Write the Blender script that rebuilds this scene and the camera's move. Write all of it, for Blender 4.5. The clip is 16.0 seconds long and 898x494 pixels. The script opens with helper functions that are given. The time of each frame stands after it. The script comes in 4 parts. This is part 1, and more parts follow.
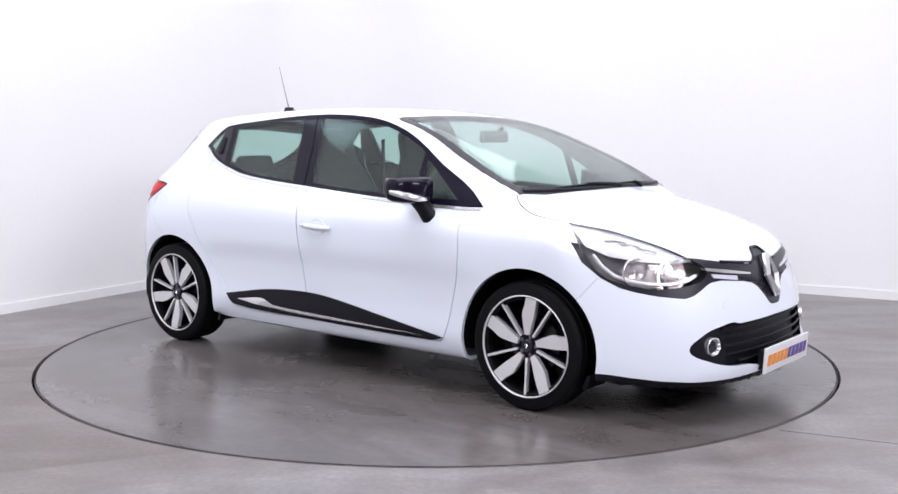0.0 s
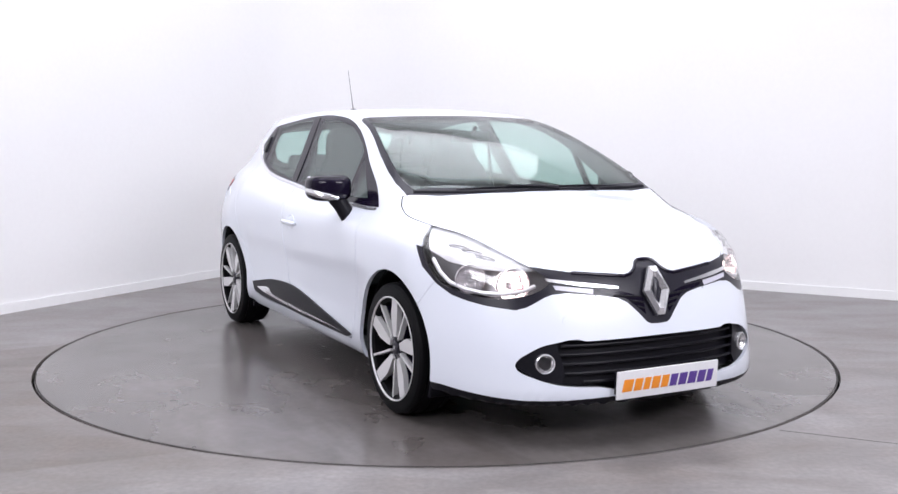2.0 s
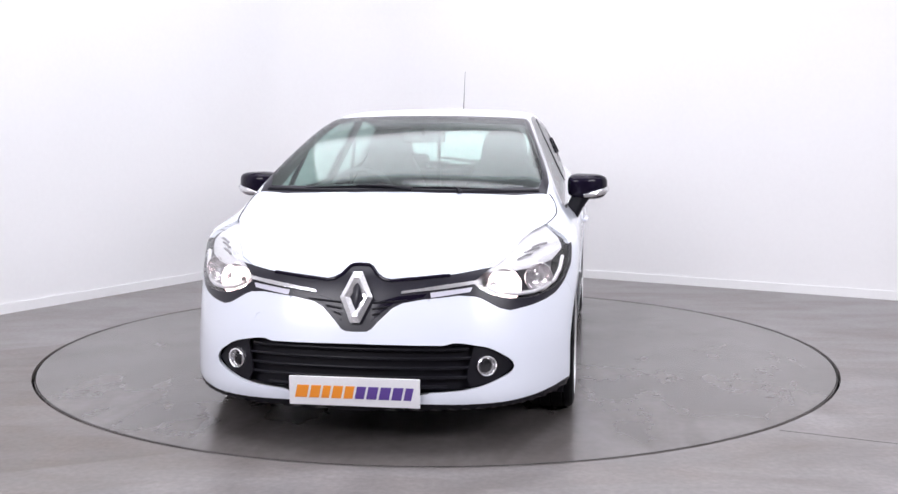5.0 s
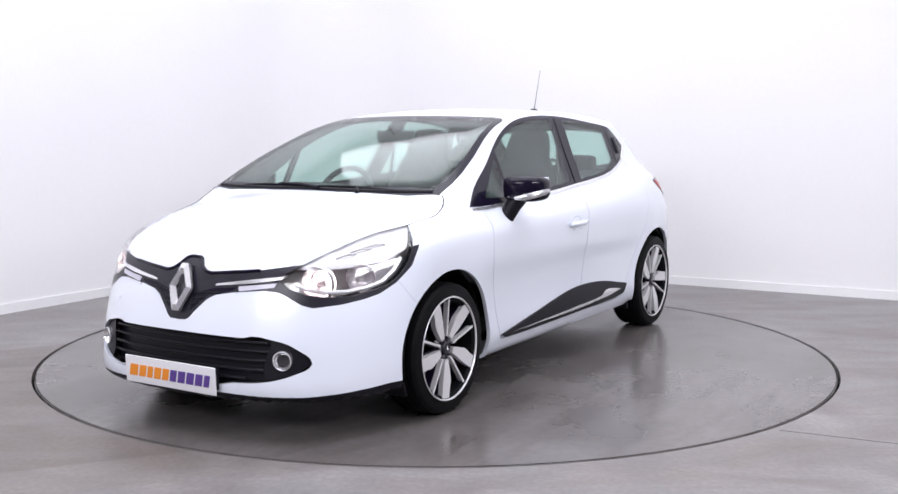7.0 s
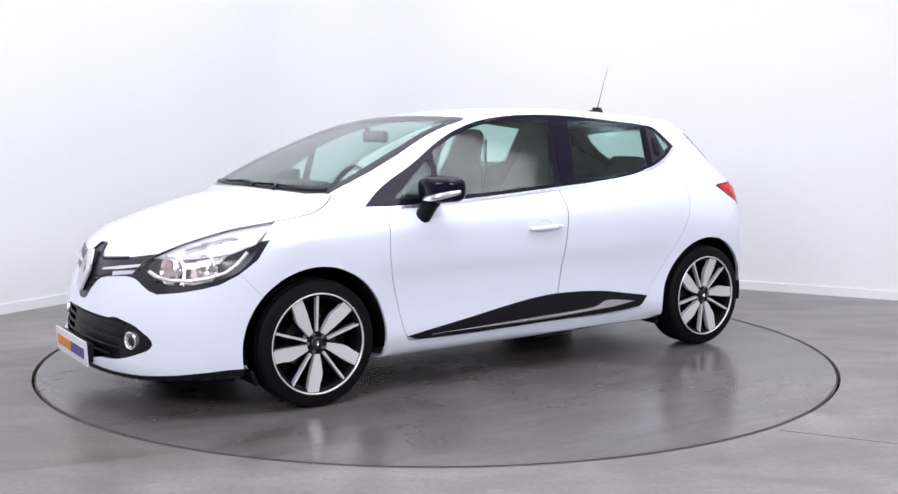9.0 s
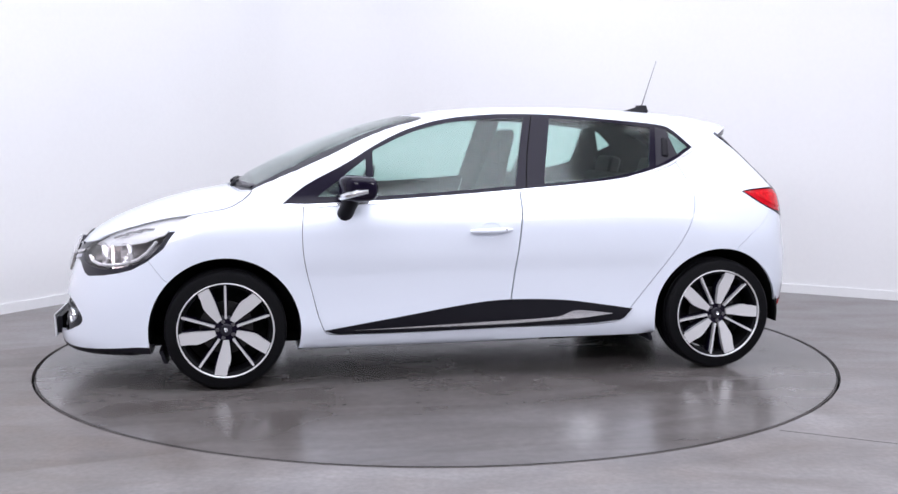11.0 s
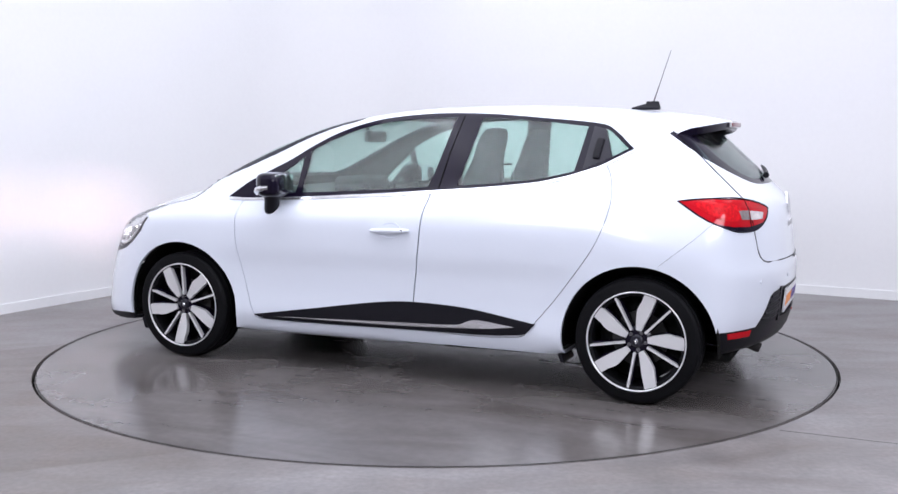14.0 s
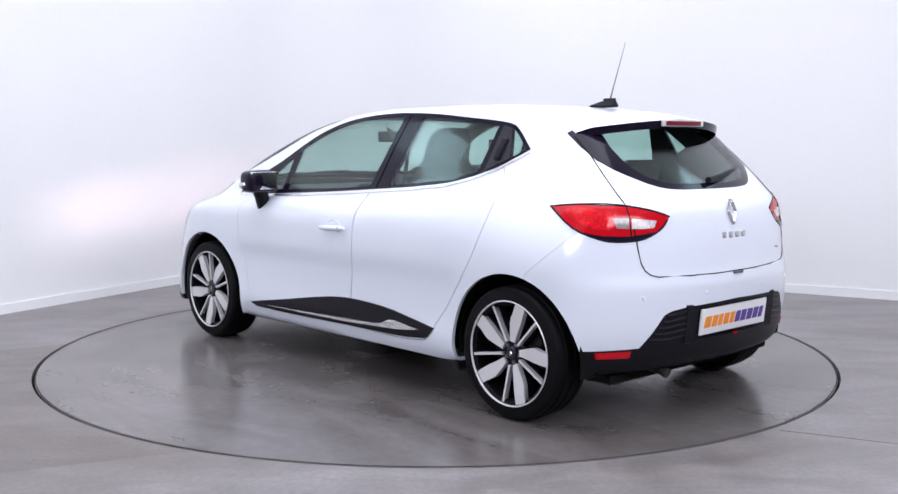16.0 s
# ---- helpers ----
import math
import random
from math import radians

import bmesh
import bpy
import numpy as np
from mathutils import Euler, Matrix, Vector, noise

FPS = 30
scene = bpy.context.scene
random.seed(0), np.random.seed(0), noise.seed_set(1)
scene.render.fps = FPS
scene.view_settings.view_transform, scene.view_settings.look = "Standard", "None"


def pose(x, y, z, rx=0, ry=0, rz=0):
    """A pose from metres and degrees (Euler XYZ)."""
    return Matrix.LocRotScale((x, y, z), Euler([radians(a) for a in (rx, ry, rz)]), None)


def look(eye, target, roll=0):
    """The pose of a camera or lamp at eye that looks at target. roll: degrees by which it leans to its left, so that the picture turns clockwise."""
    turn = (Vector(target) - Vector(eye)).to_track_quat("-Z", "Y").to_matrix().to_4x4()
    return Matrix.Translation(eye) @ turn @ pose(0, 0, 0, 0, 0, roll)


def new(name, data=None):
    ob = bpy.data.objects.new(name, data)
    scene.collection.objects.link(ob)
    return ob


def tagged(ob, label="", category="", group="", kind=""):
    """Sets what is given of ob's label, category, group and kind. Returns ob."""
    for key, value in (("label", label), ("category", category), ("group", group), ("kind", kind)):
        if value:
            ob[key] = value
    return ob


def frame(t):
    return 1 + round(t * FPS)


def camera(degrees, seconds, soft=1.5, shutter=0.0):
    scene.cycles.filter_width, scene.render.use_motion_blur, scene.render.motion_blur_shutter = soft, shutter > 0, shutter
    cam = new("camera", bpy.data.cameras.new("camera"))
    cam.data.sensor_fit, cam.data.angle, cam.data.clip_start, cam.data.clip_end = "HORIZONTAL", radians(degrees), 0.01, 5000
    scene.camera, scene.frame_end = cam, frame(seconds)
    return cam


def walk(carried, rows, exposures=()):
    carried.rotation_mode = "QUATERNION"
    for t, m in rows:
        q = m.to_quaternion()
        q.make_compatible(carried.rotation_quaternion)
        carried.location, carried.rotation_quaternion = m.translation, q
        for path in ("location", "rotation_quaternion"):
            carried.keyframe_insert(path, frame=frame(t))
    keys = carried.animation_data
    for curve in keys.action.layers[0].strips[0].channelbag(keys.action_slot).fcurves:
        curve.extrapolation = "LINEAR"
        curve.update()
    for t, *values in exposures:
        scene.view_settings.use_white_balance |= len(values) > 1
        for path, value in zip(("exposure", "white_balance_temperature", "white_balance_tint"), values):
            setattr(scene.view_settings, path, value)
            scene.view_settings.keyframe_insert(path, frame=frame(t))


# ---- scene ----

# the camera stands still on a tripod
cam = camera(47.11, 16.0)
EYE = Vector((0.0, -6.0219, 1.2481))
AIM = look(EYE, EYE + Vector((math.sin(radians(0.626)) * math.cos(radians(6.142)), math.cos(radians(0.626)) * math.cos(radians(6.142)), -math.sin(radians(6.142)))), 0.074)
walk(cam, [(0, AIM), (16, AIM)], [(0, -0.14, 6310, 14), (4.5, -0.14, 6390, 14), (8.5, -0.17, 6240, 14), (12, -0.24, 6110, 14), (16, -0.28, 6070, 14)])

# ---- light: white studio softboxes over a turntable, plus added fill lamps ----
world = bpy.data.worlds.new("world")
scene.world = world
world.use_nodes = True
world.node_tree.nodes["Background"].inputs[0].default_value = (0.9, 0.93, 1.0, 1)
world.node_tree.nodes["Background"].inputs[1].default_value = 0.3


def softbox(name, eye, target, sx, sy, watts, colour):
    lamp = bpy.data.lights.new(name, "AREA")
    lamp.shape, lamp.size, lamp.size_y, lamp.energy, lamp.color = "RECTANGLE", sx, sy, watts, colour
    ob = new(name, lamp)
    ob.matrix_world = look(eye, target)
    return ob


softbox("softbox_overhead", (0.0, -1.5, 4.1), (0, -1.5001, 0), 4.8, 3.4, 195, (0.95, 0.96, 1.0))
softbox("softbox_rear", (0.0, 1.9, 4.12), (0, 1.8999, 0), 3.4, 2.4, 62, (0.95, 0.97, 1.0))
# two added fills beside the camera that lift the car's flanks
softbox("fill_front", (-3.2, -6.2, 3.2), (-0.8, 1.4, 0.6), 3.0, 1.2, 165, (0.97, 0.965, 1.0))
softbox("fill_side", (3.9, -5.4, 3.2), (0.9, 1.4, 0.6), 3.0, 1.2, 198, (0.97, 0.965, 1.0))
softbox("softbox_left", (-3.05, 0.15, 3.1), (-0.3, -0.4, 1.2), 0.55, 0.4, 2.2, (0.66, 0.94, 1.0))
softbox("softbox_right", (4.35, 0.5, 4.0), (0.3, -0.2, 1.2), 1.2, 0.7, 8.5, (0.68, 0.94, 1.0))
# two added fills that brighten the white walls evenly
softbox("fill_wall", (-3.2, -1.8, 3.9), (-2.7, 2.6, -1.2), 2.4, 0.8, 16, (0.99, 0.965, 1.0))
softbox("fill_wall", (3.6, -1.4, 3.9), (2.4, 2.8, -1.2), 2.4, 0.8, 24, (0.99, 0.965, 1.0))


# ---- materials ----
def material(name, colour, rough=0.5, metal=0.0, grain=0.0, size=40.0, bump=0.0, stain=0.0, stain_size=2.0, coat=0.0, rough_var=0.0, spec=0.5):
    m = bpy.data.materials.new(name)
    m.use_nodes = True
    nt = m.node_tree
    b = nt.nodes["Principled BSDF"]
    b.inputs["Base Color"].default_value = (*colour, 1)
    b.inputs["Roughness"].default_value = rough
    b.inputs["Metallic"].default_value = metal
    b.inputs["Coat Weight"].default_value = coat
    b.inputs["Coat Roughness"].default_value = 0.13
    b.inputs["Specular IOR Level"].default_value = spec
    if not (grain or bump or stain or rough_var):
        return m
    tc = nt.nodes.new("ShaderNodeTexCoord")

    def noise_node(scale, detail):
        n = nt.nodes.new("ShaderNodeTexNoise")
        n.inputs["Scale"].default_value, n.inputs["Detail"].default_value = scale, detail
        nt.links.new(tc.outputs["Object"], n.inputs["Vector"])
        return n
    fine, broad = noise_node(size, 6), noise_node(stain_size, 5)

    def spread(node, amount):
        r = nt.nodes.new("ShaderNodeMapRange")
        r.inputs["From Min"].default_value, r.inputs["From Max"].default_value = 0.3, 0.7
        r.inputs["To Min"].default_value, r.inputs["To Max"].default_value = 1 - amount, 1 + amount
        nt.links.new(node.outputs["Fac"], r.inputs["Value"])
        return r
    f, s = spread(fine, grain), spread(broad, stain)
    mul = nt.nodes.new("ShaderNodeMath")
    mul.operation = "MULTIPLY"
    nt.links.new(f.outputs[0], mul.inputs[0])
    nt.links.new(s.outputs[0], mul.inputs[1])
    hue = nt.nodes.new("ShaderNodeVectorMath")
    hue.operation = "SCALE"
    hue.inputs[0].default_value = colour
    nt.links.new(mul.outputs[0], hue.inputs["Scale"])
    nt.links.new(hue.outputs[0], b.inputs["Base Color"])
    if rough_var:
        r = nt.nodes.new("ShaderNodeMapRange")
        r.inputs["From Min"].default_value, r.inputs["From Max"].default_value = 0.3, 0.7
        r.inputs["To Min"].default_value, r.inputs["To Max"].default_value = rough - rough_var, rough + rough_var
        nt.links.new(broad.outputs["Fac"], r.inputs["Value"])
        nt.links.new(r.outputs[0], b.inputs["Roughness"])
    if bump:
        bp = nt.nodes.new("ShaderNodeBump")
        bp.inputs["Strength"].default_value, bp.inputs["Distance"].default_value = bump, 0.004
        nt.links.new(fine.outputs["Fac"], bp.inputs["Height"])
        nt.links.new(bp.outputs[0], b.inputs["Normal"])
    return m


def glow(name, colour, strength):
    m = material(name, colour, 0.3)
    b = m.node_tree.nodes["Principled BSDF"]
    b.inputs["Emission Color"].default_value = (*colour, 1)
    b.inputs["Emission Strength"].default_value = strength
    return m


def clear(name, tint, gloss=1.0, rough=0.0, face=0.036):
    """Thin glass: tinted see-through with mirror gloss by Fresnel."""
    m = bpy.data.materials.new(name)
    m.use_nodes = True
    nt = m.node_tree
    nt.nodes.remove(nt.nodes["Principled BSDF"])
    t, g, mix, lw, pw, ad = (nt.nodes.new(k) for k in ("ShaderNodeBsdfTransparent", "ShaderNodeBsdfGlossy", "ShaderNodeMixShader", "ShaderNodeLayerWeight", "ShaderNodeMath", "ShaderNodeMath"))
    t.inputs["Color"].default_value = (*tint, 1)
    g.inputs["Roughness"].default_value = rough
    g.inputs["Color"].default_value = (gloss, gloss, gloss, 1)
    lw.inputs["Blend"].default_value = 0.5
    pw.operation, ad.operation = "POWER", "MULTIPLY_ADD"
    pw.inputs[1].default_value = 4.0
    ad.inputs[1].default_value, ad.inputs[2].default_value = 0.55, face
    nt.links.new(lw.outputs["Facing"], pw.inputs[0])
    nt.links.new(pw.outputs[0], ad.inputs[0])
    nt.links.new(ad.outputs[0], mix.inputs[0])
    nt.links.new(t.outputs[0], mix.inputs[1])
    nt.links.new(g.outputs[0], mix.inputs[2])
    nt.links.new(mix.outputs[0], nt.nodes["Material Output"].inputs["Surface"])
    return m


PAINT = material("white_paint", (0.75, 0.79, 0.87), 0.32, coat=1.0, grain=0.01, size=900, spec=0.5)
CABIN = material("cabin_lining", (0.10, 0.10, 0.105), 0.85, grain=0.1, size=200)
BLACK = material("black_plastic", (0.006, 0.0056, 0.009), 0.42, grain=0.15, size=300, bump=0.04, spec=0.2)
GLOSS_BLACK = material("gloss_black", (0.007, 0.005, 0.014), 0.12, spec=0.2)
SATIN_BLACK = material("satin_black", (0.016, 0.015, 0.023), 0.30, grain=0.1, size=120, spec=0.35)
UNDER = material("underbody", (0.008, 0.008, 0.008), 0.9, grain=0.3, size=60, spec=0.1)
CHROME = material("chrome", (0.84, 0.84, 0.86), 0.16, 0.85)
SILVER = material("machined_alloy", (0.76, 0.755, 0.76), 0.36, 0.40, grain=0.03, size=400)
RUBBER = material("tyre_rubber", (0.005, 0.005, 0.006), 0.55, grain=0.2, size=150, bump=0.05, spec=0.09)
DULL_STEEL = material("dull_brake_steel", (0.045, 0.043, 0.042), 0.55, 0.5, grain=0.2, size=80)
STEEL = material("brake_steel", (0.22, 0.21, 0.20), 0.45, 0.9, grain=0.2, size=80)
GLASS = clear("tinted_glass", (0.80, 0.90, 0.87), rough=0.075, face=0.036)
SCREEN = clear("windscreen_glass", (0.84, 0.93, 0.90), rough=0.06, face=0.055)
LENS = clear("lamp_lens", (0.97, 0.97, 0.97))
RED = material("red_lens", (0.50, 0.003, 0.010), 0.10, spec=0.25)
DARK_RED = material("dark_red_lens", (0.16, 0.005, 0.012), 0.12)
REFLECTOR = material("lamp_reflector", (0.78, 0.78, 0.80), 0.22, 0.9)
WHITE_REFLECTOR = material("pale_reflector", (0.78, 0.775, 0.80), 0.28, 0.35, grain=0.05, size=60)
BEZEL = material("lamp_bezel", (0.14, 0.135, 0.145), 0.35, 0.4)
FLUTED = material("fluted_reflector", (0.80, 0.77, 0.79), 0.24, 0.85, grain=0.25, size=55, bump=0.5)
HOUSING = material("lamp_housing", (0.34, 0.33, 0.345), 0.34, 0.6)
BOWL_GLOW = glow("lit_headlamp", (1.0, 0.83, 0.79), 8.0)
BEAM = glow("dipped_beam", (1.0, 0.64, 0.62), 5000.0)
DAYLAMP = glow("day_lamp", (0.50, 0.49, 0.56), 0.22)
FABRIC = material("seat_fabric", (0.035, 0.036, 0.04), 0.9, grain=0.25, size=220, bump=0.1)
DASH = material("dash_plastic", (0.03, 0.031, 0.033), 0.7, grain=0.15, size=260)
PLATE = material("plate_white", (0.78, 0.78, 0.80), 0.35, grain=0.02, size=80)
ORANGE = material("plate_orange", (0.85, 0.28, 0.02), 0.4)
PURPLE = material("plate_purple", (0.10, 0.05, 0.27), 0.4)
BLUE = material("plate_blue", (0.04, 0.05, 0.25), 0.4)
WALL = material("white_wall", (0.80, 0.795, 0.80), 0.75, grain=0.008, size=30, stain=0.012, stain_size=0.7)
# grey stands in for the dim side of the hall, as mirrored in glass
FAR_WALL = material("dimmed_far_wall", (0.58, 0.58, 0.61), 0.8, grain=0.02, size=20, stain=0.05)
TRIM = material("white_gloss_trim", (0.82, 0.82, 0.82), 0.35, grain=0.01)
FLOOR = material("concrete_floor", (0.218, 0.204, 0.204), 0.40, grain=0.13, size=40, bump=0.03, stain=0.20, stain_size=4.5, rough_var=0.08)
DISC = material("sealed_concrete", (0.142, 0.130, 0.126), 0.22, grain=0.06, size=22, stain=0.10, stain_size=2.4, rough_var=0.04)


def weathered(m, lines, dark, warm, size):
    """Adds an older, darker pour of concrete between straight lines (nx, ny, from, to) and streaky stains."""
    nt = m.node_tree
    b = nt.nodes["Principled BSDF"]
    base = b.inputs["Base Color"].links[0].from_socket
    tc = nt.nodes.new("ShaderNodeTexCoord")
    amount = None
    for nx, ny, lo, hi in lines:
        dot, step = nt.nodes.new("ShaderNodeVectorMath"), nt.nodes.new("ShaderNodeMapRange")
        dot.operation = "DOT_PRODUCT"
        dot.inputs[1].default_value = (nx, ny, 0)
        nt.links.new(tc.outputs["Object"], dot.inputs[0])
        step.inputs["From Min"].default_value, step.inputs["From Max"].default_value = lo, hi
        nt.links.new(dot.outputs["Value"], step.inputs["Value"])
        if amount is None:
            amount = step.outputs[0]
        else:
            mul = nt.nodes.new("ShaderNodeMath")
            mul.operation = "MULTIPLY"
            nt.links.new(amount, mul.inputs[0])
            nt.links.new(step.outputs[0], mul.inputs[1])
            amount = mul.outputs[0]
    mp = nt.nodes.new("ShaderNodeMapping")
    mp.inputs["Scale"].default_value, mp.inputs["Rotation"].default_value = (0.6, 1.7, 1), (0, 0, 0.7)
    nt.links.new(tc.outputs["Object"], mp.inputs["Vector"])
    n = nt.nodes.new("ShaderNodeTexNoise")
    n.inputs["Scale"].default_value, n.inputs["Detail"].default_value, n.inputs["Distortion"].default_value = size, 4, 0.9
    nt.links.new(mp.outputs[0], n.inputs["Vector"])
    r = nt.nodes.new("ShaderNodeMapRange")
    r.inputs["From Min"].default_value, r.inputs["From Max"].default_value = 0.38, 0.75
    nt.links.new(n.outputs["Fac"], r.inputs["Value"])
    for fac, tint in ((amount, dark), (r.outputs[0], warm)):
        if fac is None:
            continue
        mix = nt.nodes.new("ShaderNodeMix")
        mix.data_type, mix.blend_type = "RGBA", "MULTIPLY"
        nt.links.new(fac, mix.inputs["Factor"])
        nt.links.new(base, mix.inputs[6])
        mix.inputs[7].default_value = (*tint, 1)
        base = mix.outputs[2]
    nt.links.new(base, b.inputs["Base Color"])


weathered(FLOOR, [(-0.380, 0.925, -1.507, -1.487), (0.546, -0.838, -1.336, -1.316), (-1, 0, 0.7, 0.9)], (0.78, 0.74, 0.71), (0.68, 0.63, 0.58), 1.9)
weathered(DISC, [], (1, 1, 1), (0.62, 0.59, 0.57), 1.5)
GROOVE = material("groove_steel", (0.012, 0.011, 0.011), 0.8, grain=0.2, spec=0.1)


# ---- building helpers ----
def part(name, bm, mat, parent=None, label="", smooth=35):
    me = bm
    if not isinstance(bm, bpy.types.Mesh):
        me = bpy.data.meshes.new(name)
        bm.to_mesh(me)
        bm.free()
    me.name = name
    if mat and not me.materials:
        me.materials.append(mat)
    me.shade_smooth()
    me.set_sharp_from_angle(angle=radians(smooth))
    ob = new(name, me)
    if parent:
        ob.parent = parent
    return tagged(ob, label)


def block(size, at=(0, 0, 0), bevel=0.0, segments=3, turn=None, taper=None):
    bm = bmesh.new()
    bmesh.ops.create_cube(bm, size=1)
    for v in bm.verts:
        k = taper if taper and v.co.z > 0 else (1, 1)
        v.co = Vector((v.co.x * size[0] * k[0], v.co.y * size[1] * k[1], v.co.z * size[2]))
    if bevel:
        bmesh.ops.bevel(bm, geom=bm.edges[:], offset=bevel, segments=segments, profile=0.6, affect="EDGES", clamp_overlap=True)
    bmesh.ops.transform(bm, matrix=Matrix.Translation(at) @ (turn or Matrix()), verts=bm.verts)
    return bm


def lathe(profile, steps=48, axis="Y"):
    """A closed ring of (radius, along) turned round the axis."""
    bm = bmesh.new()
    rings = []
    for i in range(steps):
        a = 2 * math.pi * i / steps
        rings.append([bm.verts.new((r * math.cos(a), h, r * math.sin(a)) if axis == "Y" else (r * math.cos(a), r * math.sin(a), h)) for r, h in profile])
    n = len(profile)
    for i in range(steps):
        for j in range(n):
            q = (rings[i][j], rings[i][(j + 1) % n], rings[(i + 1) % steps][(j + 1) % n], rings[(i + 1) % steps][j])
            bm.faces.new(q)
    bmesh.ops.remove_doubles(bm, verts=bm.verts, dist=1e-6)
    bmesh.ops.recalc_face_normals(bm, faces=bm.faces)
    return bm


def tube(points, radius, sides=10, closed=False):
    bm = bmesh.new()
    pts = [Vector(p) for p in points]
    rings, n = [], len(pts)
    for i, p in enumerate(pts):
        a, b = (pts[i - 1], pts[(i + 1) % n]) if closed else (pts[max(i - 1, 0)], pts[min(i + 1, n - 1)])
        d = (b - a).normalized()
        u = d.orthogonal() if abs(d.z) > 0.95 else d.cross(Vector((0, 0, 1)))
        u.normalize()
        w = d.cross(u)
        r = radius[i] if isinstance(radius, (list, tuple)) else radius
        rings.append([bm.verts.new(p + (u * math.cos(2 * math.pi * k / sides) + w * math.sin(2 * math.pi * k / sides)) * r) for k in range(sides)])
    for i in range(n if closed else n - 1):
        for k in range(sides):
            bm.faces.new((rings[i][k], rings[i][(k + 1) % sides], rings[(i + 1) % n][(k + 1) % sides], rings[(i + 1) % n][k]))
    if not closed:
        bm.faces.new(rings[0])
        bm.faces.new(rings[-1])
    bmesh.ops.recalc_face_normals(bm, faces=bm.faces)
    return bm


def smooth_poly(points, steps=5, sharp=()):
    """A closed outline through its corner points, rounded between them; those in sharp stay corners."""
    n, out = len(points), []
    P = [Vector(p) for p in points]
    for i in range(n):
        a, b, c, d = P[i - 1], P[i], P[(i + 1) % n], P[(i + 2) % n]
        m0 = (c - a) / 2 if i not in sharp else (c - b)
        m1 = (d - b) / 2 if (i + 1) % n not in sharp else (c - b)
        L = (c - b).length
        m0 = m0.normalized() * L if m0.length > 0 else m0
        m1 = m1.normalized() * L if m1.length > 0 else m1
        for k in range(steps):
            t = k / steps
            out.append((1 + 2 * t) * (1 - t) ** 2 * b + t * (1 - t) ** 2 * m0 + t * t * (3 - 2 * t) * c + t * t * (t - 1) * m1)
    return out


def shrink(poly, d):
    """The outline moved inwards by d."""
    P = [Vector(p) for p in poly]
    n = len(P)
    area = sum(P[i].x * P[(i + 1) % n].y - P[(i + 1) % n].x * P[i].y for i in range(n))
    s = 1 if area > 0 else -1
    out = []
    for i in range(n):
        e0, e1 = (P[i] - P[i - 1]).normalized(), (P[(i + 1) % n] - P[i]).normalized()
        n0, n1 = Vector((-e0.y, e0.x)) * s, Vector((-e1.y, e1.x)) * s
        m = n0 + n1
        out.append(P[i] + m / max(m.length_squared, 0.6) * 2 * d)
    return out


def prism(poly, way, lo, hi):
    """A solid over an outline: way 'side' takes (x, z), 'front' (y, z), 'top' (x, y), and a number takes (across, z) seen along that heading."""
    bm = bmesh.new()
    if way == "side":
        at = lambda p, w: (p[0], w, p[1])
    elif way == "front":
        at = lambda p, w: (w, p[0], p[1])
    elif way == "top":
        at = lambda p, w: (p[0], p[1], w)
    else:
        c, s = math.cos(radians(way)), math.sin(radians(way))
        at = lambda p, w: (c * w - s * p[0], s * w + c * p[0], p[1])
    a, b = ([bm.verts.new(at(p, w)) for p in poly] for w in (lo, hi))
    n = len(poly)
    bm.faces.new(a)
    bm.faces.new(b)
    for i in range(n):
        bm.faces.new((a[i], a[(i + 1) % n], b[(i + 1) % n], b[i]))
    bmesh.ops.recalc_face_normals(bm, faces=bm.faces)
    return bm


def across(points, way):
    """Points in space as (across, z) seen along a heading."""
    c, s = math.cos(radians(way)), math.sin(radians(way))
    return [(-s * x + c * y, z) for x, y, z in points]


def boolean(me, cutter, operation, solver="EXACT"):
    if not isinstance(cutter, bpy.types.Mesh):
        cm = bpy.data.meshes.new("tool")
        cutter.to_mesh(cm)
        cutter.free()
        cutter = cm
    a, b = new("work", me), new("tool", cutter)
    mod = a.modifiers.new("cut", "BOOLEAN")
    mod.operation, mod.object, mod.solver = operation, b, solver
    made = bpy.data.meshes.new_from_object(a.evaluated_get(bpy.context.evaluated_depsgraph_get()))
    bpy.data.objects.remove(a)
    bpy.data.objects.remove(b)
    return made


# ---- the studio: two white walls with a rounded corner, unseen far walls greyed for dimness, concrete floor ----
CORNER, E1, E2 = Vector((-1.157, 4.46)), Vector((0.8660, -0.5)), Vector((-0.5, -0.8660))
SPAN, HIGH, BEND = 12.5, 4.2, 0.9


def wall_line(inset, bend):
    """The inner line of the two white walls in plan, with the rounded corner."""
    a, b = CORNER + E2 * SPAN, CORNER + E1 * SPAN
    off = (E1 + E2) * inset
    pts = [a + off - E2 * inset]
    mid = CORNER + (E1 + E2) * bend
    for k in range(17):
        t = math.pi / 2 * k / 16
        pts.append(mid - E1 * (bend - inset) * math.cos(t) - E2 * (bend - inset) * math.sin(t))
    pts.append(b + off - E1 * inset)
    return pts


